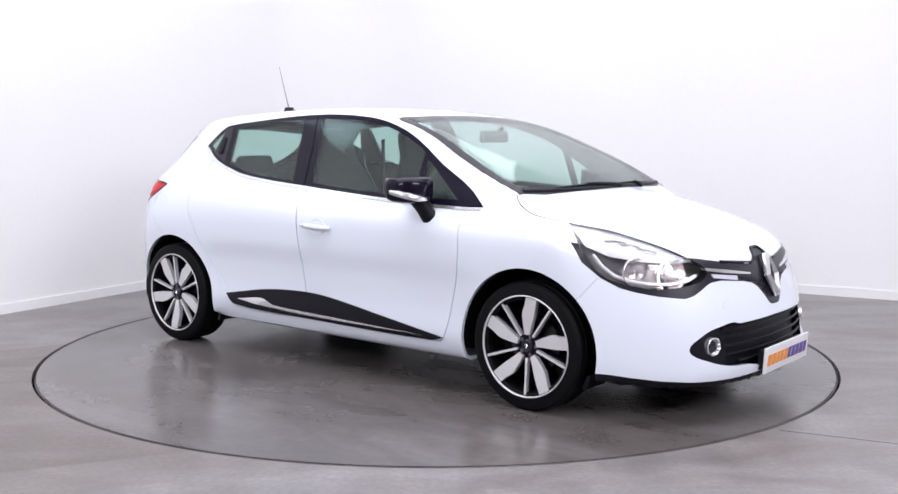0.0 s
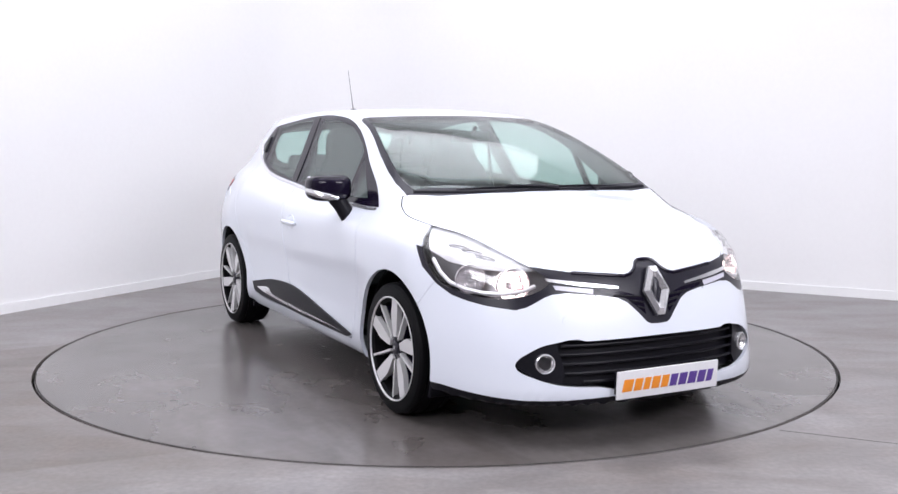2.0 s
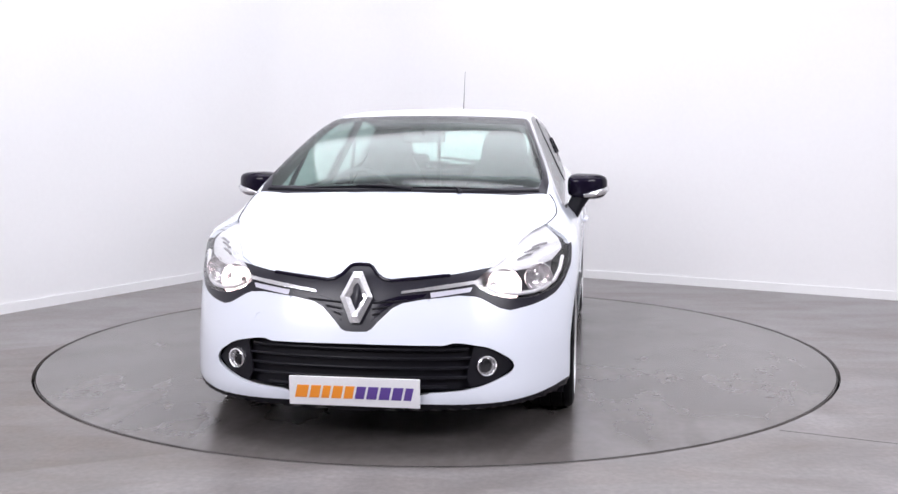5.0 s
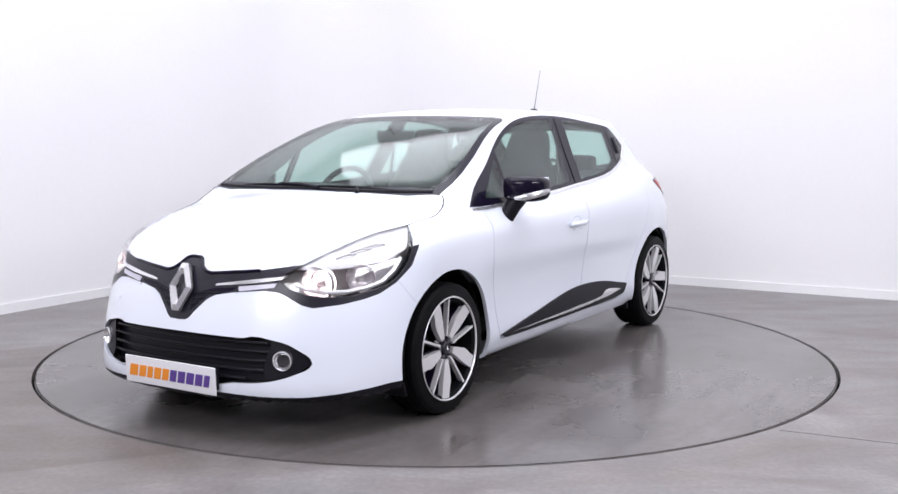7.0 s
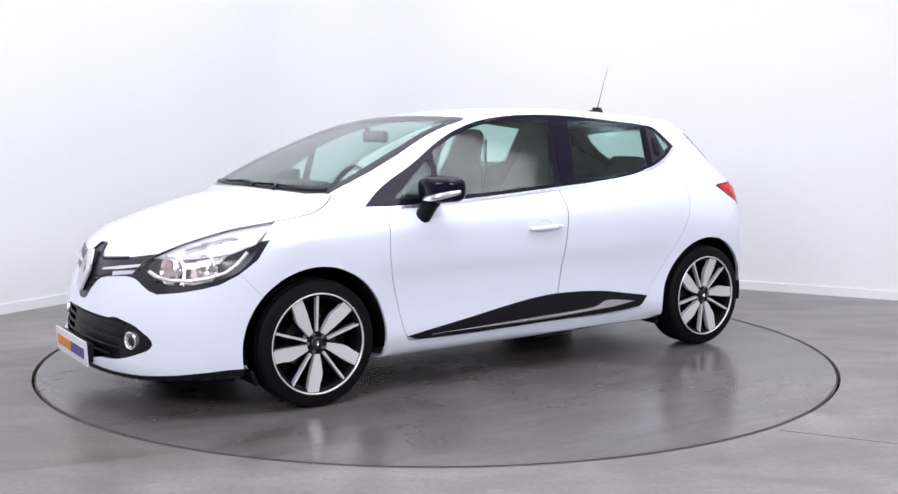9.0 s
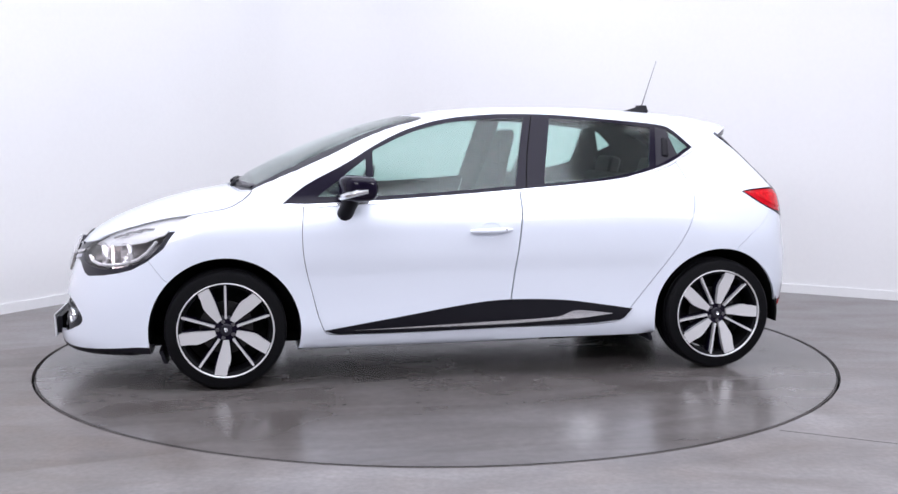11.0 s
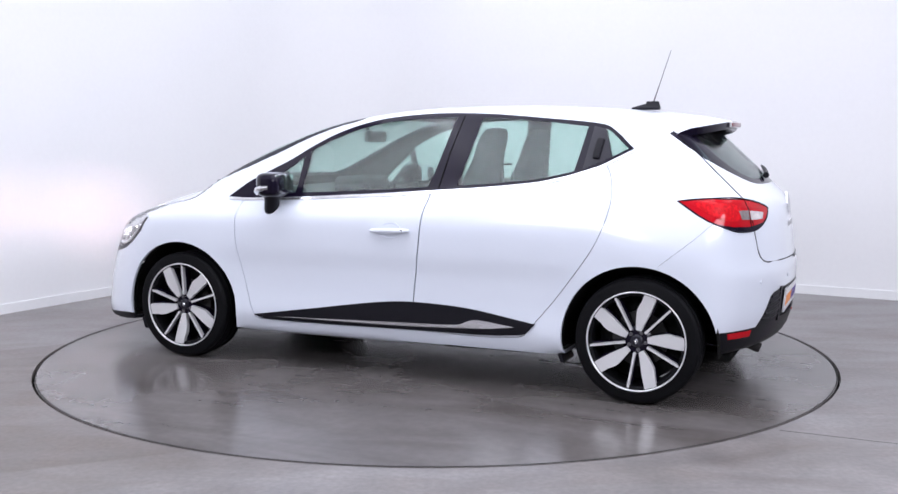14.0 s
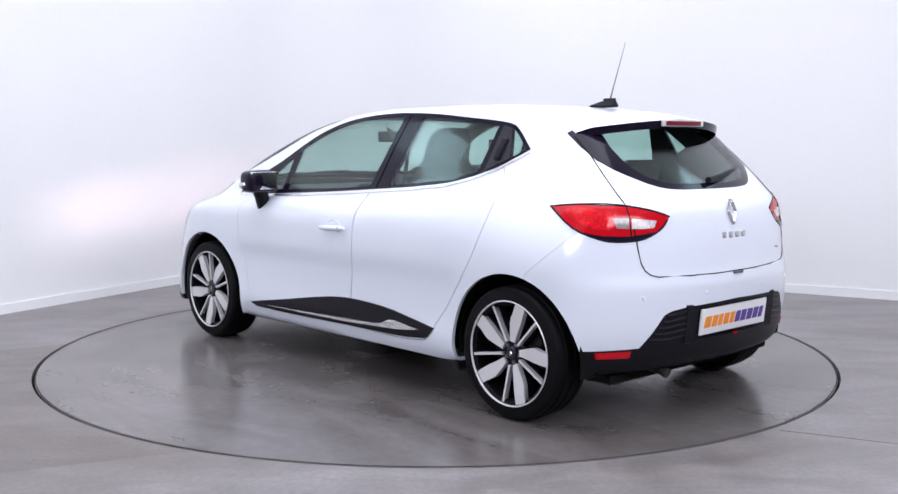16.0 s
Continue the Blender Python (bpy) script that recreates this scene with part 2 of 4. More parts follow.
def ribbon(line, thick, z0, z1):
    bm = bmesh.new()
    outer = wall_line(-thick, BEND)
    rows = [[bm.verts.new((p.x, p.y, z)) for p in pl] for pl, z in ((line, z0), (line, z1), (outer, z1), (outer, z0))]
    for i in range(4):
        for k in range(len(line) - 1):
            bm.faces.new((rows[i][k], rows[i][k + 1], rows[(i + 1) % 4][k + 1], rows[(i + 1) % 4][k]))
    for e in (0, -1):
        bm.faces.new([r[e] for r in rows])
    bmesh.ops.recalc_face_normals(bm, faces=bm.faces)
    return bm


tagged(part("wall_north", ribbon(wall_line(0, BEND), 0.2, 0, HIGH), WALL), "smooth white painted studio walls meeting in a rounded corner", "wall", kind="structure")
tagged(part("baseboard", ribbon(wall_line(0.014, BEND), -0.0005, 0.0, 0.070), TRIM), "low white painted skirting board along the walls", "baseboard", kind="structure")
P, Q, R = CORNER + E2 * SPAN, CORNER + E1 * SPAN, CORNER + (E1 + E2) * SPAN
for nm, a, b in (("wall_west", P, R), ("wall_south", Q, R)):
    mid, d = (a + b) / 2, (b - a)
    out = (mid - (CORNER + (E1 + E2) * SPAN / 2)).normalized() * 0.1
    bm = block((d.length + 0.4, 0.2, HIGH), (mid.x + out.x, mid.y + out.y, HIGH / 2), turn=Matrix.Rotation(math.atan2(d.y, d.x), 4, "Z"))
    tagged(part(nm, bm, FAR_WALL), "plain unseen wall closing the studio hall, greyed to look dimly lit", "wall", kind="structure")
mid = CORNER + (E1 + E2) * SPAN / 2
bm = block((SPAN + 0.6, SPAN + 0.6, 0.2), (mid.x, mid.y, HIGH + 0.1), turn=Matrix.Rotation(radians(-30), 4, "Z"))
tagged(part("ceiling", bm, WALL), "plain white studio ceiling", "ceiling", kind="structure")

RADIUS = 2.2262
bm = bmesh.new()
N = 160
inner = [bm.verts.new((math.cos(2 * math.pi * k / N) * (RADIUS + 0.014), math.sin(2 * math.pi * k / N) * (RADIUS + 0.014), 0)) for k in range(N)]
deep = [bm.verts.new((v.co.x, v.co.y, -0.05)) for v in inner]
edge = []
c30, s30 = math.cos(radians(-30)), math.sin(radians(-30))
for k in range(N):
    d = Vector((math.cos(2 * math.pi * k / N), math.sin(2 * math.pi * k / N)))
    u, w = d.dot(E1), d.dot(E2)
    half = SPAN / 2 + 0.2
    u0, w0 = -(mid.dot(E1)), -(mid.dot(E2))
    t = min(((half if u > 0 else -half) - u0) / u if abs(u) > 1e-6 else 1e9, ((half if w > 0 else -half) - w0) / w if abs(w) > 1e-6 else 1e9)
    edge.append(bm.verts.new((d.x * t, d.y * t, 0)))
for k in range(N):
    j = (k + 1) % N
    bm.faces.new((inner[k], edge[k], edge[j], inner[j]))
    bm.faces.new((deep[k], inner[k], inner[j], deep[j]))
bmesh.ops.recalc_face_normals(bm, faces=bm.faces)
tagged(part("floor", bm, FLOOR), "worn grey sealed concrete studio floor", "floor", kind="structure")
tagged(part("pit", lathe([(0.02, -0.05), (RADIUS + 0.1, -0.05), (RADIUS + 0.1, -0.12), (0.02, -0.12)], 96, "Z"), GROOVE), "dark steel pit under the turntable", "pit", kind="structure")

turntable = part("turntable", lathe([(0.0, 0.0), (RADIUS - 0.003, 0.0), (RADIUS, -0.003), (RADIUS, -0.045), (0.0, -0.045)], 160, "Z"), DISC)
tagged(turntable, "round grey concrete turntable flush with the floor", "turntable")
part("scuff", block((0.30, 0.018, 0.0016), (-0.81, 0.085, 0.0), 0.0004), material("pale_scuff", (0.30, 0.29, 0.28), 0.4, grain=0.3, size=30), turntable, "pale scraped streak")
# near-black ring added to widen the dark line of the shaded gap
part("edge_ring", lathe([(RADIUS - 0.007, 0.0008), (RADIUS - 0.002, 0.0008), (RADIUS - 0.002, -0.004), (RADIUS - 0.007, -0.004)], 160, "Z"), material("gap_dark_edge", (0.025, 0.023, 0.022), 0.8, grain=0.3, size=20, spec=0.1), turntable, "thin near-black ring widening the shaded gap")
crack = tube([(1.46, -1.745, -0.0006), (1.62, -1.82, -0.0006), (1.80, -1.905, -0.0006), (2.3, -2.14, -0.0006)], 0.0018, 5)
tagged(part("trim", crack, GROOVE), "thin dark joint in the concrete floor", "floor joint", kind="structure")


def spl(xs, ys):
    """A smooth monotone curve through a few knots."""
    xs, ys = np.array(xs, float), np.array(ys, float)
    d = np.diff(ys) / np.diff(xs)
    m = np.concatenate([[d[0]], (d[1:] + d[:-1]) / 2, [d[-1]]])
    m[1:-1] = np.where(d[1:] * d[:-1] <= 0, 0, 2 * d[1:] * d[:-1] / np.where(d[1:] + d[:-1] == 0, 1, d[1:] + d[:-1]))

    def value(x):
        x = np.clip(x, xs[0], xs[-1])
        i = np.clip(np.searchsorted(xs, x) - 1, 0, len(xs) - 2)
        h = xs[i + 1] - xs[i]
        t = (x - xs[i]) / h
        return ((1 + 2 * t) * (1 - t) ** 2 * ys[i] + t * (1 - t) ** 2 * h * m[i]
                + t * t * (3 - 2 * t) * ys[i + 1] + t * t * (t - 1) * h * m[i + 1])
    return value


# the body's design curves: x forward from mid-wheelbase, y to the left, z up
TOP = spl([-1.7, -1.5, -1.2, -0.86, -0.53, -0.2, 0.03, 0.33, 0.5, 0.77, 0.97, 1.14, 1.28, 1.45, 1.61, 1.82, 1.99, 2.1, 2.2],
          [1.29, 1.345, 1.382, 1.405, 1.417, 1.414, 1.40, 1.36, 1.322, 1.232, 1.148, 1.065, 0.985, 0.951, 0.912, 0.84, 0.755, 0.68, 0.55])
CROWN = spl([-1.7, -1.2, 0.3, 0.9, 1.3, 1.7, 2.1], [0.10, 0.10, 0.075, 0.11, 0.16, 0.19, 0.16])
WIDE = spl([-1.95, -1.75, -1.5, -1.25, -0.8, 0.0, 0.6, 1.05, 1.35, 1.62, 1.8, 1.95, 2.12],
           [0.73, 0.795, 0.838, 0.858, 0.853, 0.85, 0.848, 0.858, 0.86, 0.85, 0.805, 0.74, 0.62])
BELT = spl([-1.6, -1.3, -1.05, -0.75, -0.25, 0.3, 1.0, 1.4], [1.10, 1.09, 1.06, 1.02, 0.975, 0.945, 0.918, 0.91])
FLANK = spl([0.15, 0.2, 0.3, 0.42, 0.54, 0.66, 0.78], [-0.09, -0.045, -0.018, -0.024, -0.020, -0.004, 0.0])
NOSE = spl([0.12, 0.17, 0.22, 0.3, 0.4, 0.5, 0.6, 0.7, 0.76, 0.9], [2.07, 2.155, 2.172, 2.162, 2.147, 2.122, 2.09, 2.055, 2.025, 1.93])
TAIL = spl([0.15, 0.22, 0.3, 0.45, 0.6, 0.68, 0.8, 0.93, 1.0, 1.15, 1.26, 1.36],
           [-1.74, -1.83, -1.88, -1.912, -1.915, -1.90, -1.885, -1.855, -1.79, -1.635, -1.515, -1.40])
SILL = spl([-1.9, -1.6, -0.95, -0.8, 0.8, 0.95, 1.6, 1.8, 2.15], [0.26, 0.24, 0.205, 0.188, 0.178, 0.18, 0.19, 0.175, 0.165])


def smax(a, b, r):
    h = np.clip(r - np.abs(a - b), 0, None) / r
    return np.maximum(a, b) + h * h * h * r / 6


def body_field(p):
    """Negative inside the body."""
    x, y, z = p[..., 0], np.abs(p[..., 1]), p[..., 2]
    belt = BELT(x)
    between = np.clip(1.05 - np.abs(x), 0, 0.15) / 0.15
    low = WIDE(x) + FLANK(z) * (0.35 + 0.65 * between)
    high = 1.207 - 0.48 * z - 0.16 * np.clip(-x - 1.05, 0, 1) ** 1.3 + 0.056 / (1 + np.exp(-np.clip((belt - z - 0.07) / 0.024, -30, 30)))
    side = -smax(-low, -high, 0.07)
    side = (y - side) * 0.93
    slope = (TOP(x + 0.01) - TOP(x - 0.01)) / 0.02
    top = (z - TOP(x) + CROWN(x) * y ** 2) / np.sqrt(1 + slope ** 2)
    front = (x - NOSE(z) + 0.24 * y ** 2 + 0.75 * y ** 5)
    rear = (TAIL(z) + 0.26 * y ** 2 + 0.25 * y ** 5 - x) / np.sqrt(1 + np.clip((z - 0.93) * 20, 0, 1.2))
    f = smax(side, top, 0.07)
    f = smax(f, front, 0.10)
    f = smax(f, rear, 0.10)
    return smax(f, SILL(x) - z, 0.04)


def half_shell(thick=0.018):
    """The left half of the body as a thick hollow skin."""
    mids = np.linspace(-1.35, 1.55, 104)
    phis = np.radians(np.linspace(-90, 90, 105))
    rows = [(-1.35, -a) for a in np.linspace(90, 2.5, 34)] + [(s, 0.0) for s in mids] + [(1.55, a) for a in np.linspace(2.5, 90, 34)]
    start = np.zeros((len(rows), len(phis), 3))
    way = np.zeros_like(start)
    for i, (s, tilt) in enumerate(rows):
        c, k = math.cos(radians(tilt)), math.sin(radians(tilt))
        start[i, :, 0], start[i, :, 2] = s, 0.62
        way[i, :, 0], way[i, :, 1], way[i, :, 2] = k, c * np.cos(phis), c * np.sin(phis)
    lo, hi = np.zeros(start.shape[:2]), np.full(start.shape[:2], 1.4)
    for _ in range(34):
        m = (lo + hi) / 2
        inside = body_field(start + way * m[..., None]) < 0
        lo, hi = np.where(inside, m, lo), np.where(inside, hi, m)
    outer = start + way * lo[..., None]
    grad = np.zeros_like(outer)
    for k in range(3):
        d = np.zeros(3)
        d[k] = 0.006
        grad[..., k] = body_field(outer + d) - body_field(outer - d)
    grad /= np.linalg.norm(grad, axis=-1, keepdims=True)
    inner = outer - grad * thick
    for arr in (outer, inner):
        arr[:, 0, 1] = arr[:, -1, 1] = 0
        arr[0, :, 1] = arr[-1, :, 1] = 0
    for arr in (outer, inner):
        arr[0, :], arr[-1, :] = arr[0, 0], arr[-1, 0]
    nr, nc = outer.shape[:2]
    verts = np.concatenate([outer.reshape(-1, 3), inner.reshape(-1, 3)])
    base, faces, mats = nr * nc, [], []
    for i in range(nr - 1):
        for j in range(nc - 1):
            a, b, c, d = i * nc + j, (i + 1) * nc + j, (i + 1) * nc + j + 1, i * nc + j + 1
            faces.append((a, b, c, d))
            faces.append((base + d, base + c, base + b, base + a))
            mats += [0, 1]
        for j in (0, nc - 1):
            a, b = i * nc + j, (i + 1) * nc + j
            faces.append((a, b, base + b, base + a))
            mats.append(0)
    me = bpy.data.meshes.new("skin")
    me.from_pydata(verts.tolist(), [], faces)
    me.polygons.foreach_set("material_index", mats)
    me.materials.append(PAINT)
    me.materials.append(CABIN)
    bm = bmesh.new()
    bm.from_mesh(me)
    bmesh.ops.remove_doubles(bm, verts=bm.verts, dist=1e-5)
    bmesh.ops.recalc_face_normals(bm, faces=bm.faces)
    bm.to_mesh(me)
    bm.free()
    return me


def both(me):
    """Left and right halves welded into one mesh."""
    bm = bmesh.new()
    bm.from_mesh(me)
    gone = [f for f in bm.faces if all(abs(v.co.y) < 2e-5 for v in f.verts)]
    bmesh.ops.delete(bm, geom=gone, context="FACES")
    made = bmesh.ops.duplicate(bm, geom=bm.verts[:] + bm.edges[:] + bm.faces[:])["geom"]
    fs = [g for g in made if isinstance(g, bmesh.types.BMFace)]
    for v in (g for g in made if isinstance(g, bmesh.types.BMVert)):
        v.co.y = -v.co.y
    bmesh.ops.reverse_faces(bm, faces=fs)
    bmesh.ops.remove_doubles(bm, verts=[v for v in bm.verts if abs(v.co.y) < 3e-5], dist=6e-5)
    out = me.copy()
    bm.to_mesh(out)
    bm.free()
    return out


def flipped(me):
    """The right-hand twin of a left-hand mesh."""
    out = me.copy()
    bm = bmesh.new()
    bm.from_mesh(out)
    for v in bm.verts:
        v.co.y = -v.co.y
    bmesh.ops.reverse_faces(bm, faces=bm.faces)
    bm.to_mesh(out)
    bm.free()
    return out


def coated(me, *mats):
    for i, m in enumerate(mats):
        me.materials[i] = m
    return me


def moved(me, by):
    out = me.copy()
    out.transform(Matrix.Translation(by))
    return out


car = new("hatchback_car")
car.empty_display_size = 0.3
tagged(car, "white five-door hatchback with black trim on the turntable", "car")

skin = half_shell()
arch = bmesh.new()
for x, r in ((1.30, 0.368), (-1.297, 0.363)):
    bmesh.ops.create_cone(arch, cap_ends=True, segments=72, radius1=r, radius2=r, depth=0.75,
                          matrix=Matrix.Translation((x, 0.86, 0.29)) @ Matrix.Rotation(math.pi / 2, 4, "X"))
shell = boolean(skin, arch, "DIFFERENCE")


def volume(me):
    bm = bmesh.new()
    bm.from_mesh(me)
    v = bm.calc_volume()
    bm.free()
    return v


def take(poly, way, lo, hi, gap=0.0):
    """Cuts a piece of the skin out and returns it; gap: the joint left round it."""
    global shell
    whole = volume(shell)
    for k in range(8):
        shift = 0.0004 * k
        outline = [(p[0] + shift, p[1] - 0.7 * shift) for p in poly]
        solver = "EXACT" if k < 4 else "FAST"
        cut = boolean(shell.copy(), prism(outline, way, lo, hi), "INTERSECT", solver)
        rest = boolean(shell.copy(), prism(outline, way, lo, hi), "DIFFERENCE", solver)
        if abs(volume(cut) + volume(rest) - whole) < 0.003 * whole and 0 < volume(cut) < 0.6 * whole:
            break
    else:
        print("UNCERTAIN CUT", way, lo, whole, volume(cut), volume(rest))
    if gap:
        base = volume(cut)
        for k in range(8):
            small = boolean(shell.copy(), prism(shrink([Vector(p) for p in outline], gap + 0.0002 * k), way, lo, hi), "INTERSECT")
            if 0.85 * base < volume(small) < base:
                cut = small
                break
    shell = rest
    return cut


def pair(name, me, label="", parent=None):
    """The piece on the left and its twin on the right."""
    right = flipped(me)
    return part(name, me, None, parent or car, label), part(name, right, None, parent or car, label)


# outlines, seen from the side
BAND = smooth_poly([(1.012, 0.915), (0.891, 1.005), (0.681, 1.113), (0.536, 1.200), (0.389, 1.272), (0.209, 1.328), (0.029, 1.355), (-0.213, 1.368), (-0.484, 1.361),
                    (-0.784, 1.337), (-1.023, 1.314), (-1.10, 1.293), (-1.220, 1.190), (-1.07, 1.109), (-0.919, 1.06), (-0.769, 1.026), (-0.503, 0.997), (-0.25, 0.978),
                    (0.026, 0.957), (0.525, 0.926), (0.88, 0.912)], 4, sharp=(0, 12))
FRONT_GLASS = smooth_poly([(0.555, 0.945), (0.548, 1.172), (0.389, 1.248), (0.209, 1.304), (0.0, 1.334), (-0.275, 1.345), (-0.19, 0.992), (0.026, 0.975)], 4, sharp=(0, 1, 5, 6))
QUARTER_GLASS = smooth_poly([(0.84, 0.945), (0.585, 1.135), (0.59, 0.945)], 3, sharp=(0, 1, 2))
REAR_GLASS = smooth_poly([(-0.42, 1.343), (-0.70, 1.327), (-0.985, 1.296), (-0.945, 1.082), (-0.769, 1.040), (-0.345, 1.000)], 4, sharp=(0, 2, 3, 5))
TAIL_GLASS = smooth_poly([(-1.075, 1.285), (-1.102, 1.272), (-1.195, 1.190), (-1.115, 1.147)], 3, sharp=(0, 2, 3))
FRONT_DOOR = smooth_poly([(0.906, 0.94), (0.922, 0.778), (0.913, 0.632), (0.872, 0.455), (0.831, 0.307), (0.79, 0.257), (-0.13, 0.264), (-0.145, 0.399), (-0.164, 0.546), (-0.187, 0.722), (-0.215, 1.0)], 4, sharp=(0, 6, 10))
REAR_DOOR = smooth_poly([(-0.215, 1.0), (-0.187, 0.722), (-0.164, 0.546), (-0.145, 0.399), (-0.13, 0.264), (-0.72, 0.272), (-0.808, 0.356), (-0.964, 0.548), (-1.104, 0.753), (-1.158, 0.927), (-1.135, 1.05), (-1.09, 1.135)], 4, sharp=(0, 4, 11))
SIDE_TRIM = smooth_poly([(0.815, 0.280), (0.435, 0.338), (0.054, 0.396), (-0.15, 0.410), (-0.442, 0.398), (-0.676, 0.364), (-0.805, 0.343), (-0.736, 0.286), (-0.21, 0.268), (0.74, 0.259)], 4, sharp=(0, 6))
TRIM_BLADE = smooth_poly([(0.69, 0.277), (-0.10, 0.302), (-0.40, 0.314), (-0.47, 0.340), (-0.53, 0.343), (-0.70, 0.322), (-0.55, 0.305), (-0.40, 0.297), (-0.10, 0.285)], 4, sharp=(0, 5))
# outlines seen from the front and from behind, left half
LOWER_GRILLE = [(0, 0.435)] + [tuple(p) for p in smooth_poly([(0.35, 0.431), (0.49, 0.424), (0.56, 0.395), (0.617, 0.335), (0.555, 0.288), (0.443, 0.256), (0.304, 0.246), (0.122, 0.240)], 4)][:-3] + [(0, 0.238)]
UPPER_GRILLE = [(-0.05, 0.737), (0.030, 0.735), (0.044, 0.728), (0.070, 0.698), (0.124, 0.677), (0.355, 0.698), (0.54, 0.727), (0.56, 0.66), (0.52, 0.592), (0.50, 0.600),
                (0.460, 0.615), (0.40, 0.620), (0.26, 0.606), (0.18, 0.592), (0.140, 0.572), (0.088, 0.522), (0.062, 0.492), (0.043, 0.482), (-0.05, 0.478)]
LAMP_SURROUND = [(1.985, 0.44, 0.67), (2.012, 0.471, 0.613), (1.998, 0.52, 0.585), (1.985, 0.555, 0.566), (1.962, 0.594, 0.554), (1.878, 0.678, 0.566), (1.80, 0.73, 0.582), (1.74, 0.768, 0.600),
                 (1.67, 0.805, 0.640), (1.59, 0.832, 0.705), (1.50, 0.80, 0.79), (1.72, 0.66, 0.75)]
LIP = [(-0.05, 0.207), (0.258, 0.205), (0.445, 0.199), (0.595, 0.198), (0.70, 0.206), (0.77, 0.217), (0.809, 0.226), (0.95, 0.23), (0.95, 0.0), (-0.05, 0.0)]
REAR_GUARD = [(-0.05, 0.535), (0.34, 0.524), (0.43, 0.512), (0.466, 0.497), (0.50, 0.45), (0.568, 0.362), (0.95, 0.352), (0.95, 0.0), (-0.05, 0.0)]
REAR_SCREEN = [(-0.05, 1.345), (0.35, 1.335), (0.500, 1.300), (0.556, 1.262), (0.562, 1.20), (0.553, 1.144), (0.515, 1.105), (0.46, 1.073), (0.40, 1.045), (0.352, 1.029), (0.29, 1.019), (0.19, 1.015), (-0.05, 1.014)]
HATCH = [(-0.05, 1.5), (0.50, 1.5), (0.54, 1.262), (0.557, 1.144), (0.577, 1.061), (0.580, 0.957), (0.571, 0.769), (0.556, 0.705), (0.535, 0.676), (0.488, 0.661), (0.159, 0.655), (-0.05, 0.655)]
# outlines seen from above, left half
WINDSCREEN = [(0.322, -0.05), (0.316, 0.20), (0.30, 0.40), (0.272, 0.540), (0.30, 0.556), (0.45, 0.580), (0.575, 0.606), (0.763, 0.652), (0.939, 0.688), (1.06, 0.704), (1.165, 0.700), (1.215, 0.55), (1.235, 0.43), (1.27, 0.2), (1.28, -0.05)]
HOOD = [(1.285, -0.05), (1.275, 0.2), (1.24, 0.43), (1.22, 0.55), (1.18, 0.68), (1.155, 0.715), (1.20, 0.745), (1.26, 0.752), (1.34, 0.742), (1.449, 0.716), (1.617, 0.648), (1.765, 0.600), (1.90, 0.54), (1.975, 0.46), (2.02, 0.34), (2.2, 0.13), (2.2, -0.05)]
HEADLAMP = [(1.455, 0.722, 0.862), (1.62, 0.665, 0.836), (1.74, 0.625, 0.803), (1.85, 0.572, 0.764), (1.95, 0.505, 0.712), (2.003, 0.448, 0.668), (1.99, 0.50, 0.628), (1.955, 0.59, 0.602),
            (1.87, 0.68, 0.596), (1.797, 0.731, 0.608), (1.69, 0.79, 0.640), (1.615, 0.812, 0.70), (1.53, 0.79, 0.79)]
TAILLAMP = [(-1.460, 0.755, 0.955), (-1.54, 0.74, 0.966), (-1.64, 0.69, 0.966), (-1.737, 0.565, 0.957), (-1.80, 0.45, 0.93), (-1.822, 0.40, 0.912), (-1.815, 0.45, 0.862), (-1.794, 0.539, 0.822), (-1.75, 0.63, 0.812), (-1.70, 0.71, 0.822), (-1.60, 0.77, 0.868)]

lamp_left = take(smooth_poly(across(HEADLAMP, 45), 3, sharp=(0, 5)), 45, 0.6, 2.6)
surround = take(across(LAMP_SURROUND, 45), 45, 0.6, 2.6)
grille = take(UPPER_GRILLE, "front", 1.70, 2.4)
tail_left = take(smooth_poly(across(TAILLAMP, 135), 3, sharp=(0, 5)), 135, 0.6, 2.6, 0.004)
band = take(BAND, "side", 0.40, 1.1)
screen = take(WINDSCREEN, "top", 0.7, 1.6)
hood = take(HOOD, "top", 0.60, 1.3, 0.0048)
intake = take(LOWER_GRILLE, "front", 1.5, 2.4)
lip = take(LIP, "front", 1.62, 2.4)
rear_glass = take(REAR_SCREEN, "front", -2.2, -1.25)
hatch = take(HATCH, "front", -2.2, -1.325, 0.0048)
guard = take(REAR_GUARD, "front", -2.2, -1.62)
bumper_b = take([(-1.385, 0.0), (-1.397, 0.658), (-1.557, 0.791), (-1.608, 0.841), (-1.65, 0.87), (-2.3, 0.87), (-2.3, 0)], "side", -0.1, 1.1, 0.0015)
guard = boolean(guard, prism([(-0.05, 0.518), (0.31, 0.512), (0.35, 0.47), (0.31, 0.378), (-0.05, 0.372)], "front", -2.2, -1.6), "DIFFERENCE")
door_a = take(FRONT_DOOR, "side", 0.4, 1.1, 0.0034)
door_b = take(REAR_DOOR, "side", 0.4, 1.1, 0.0034)
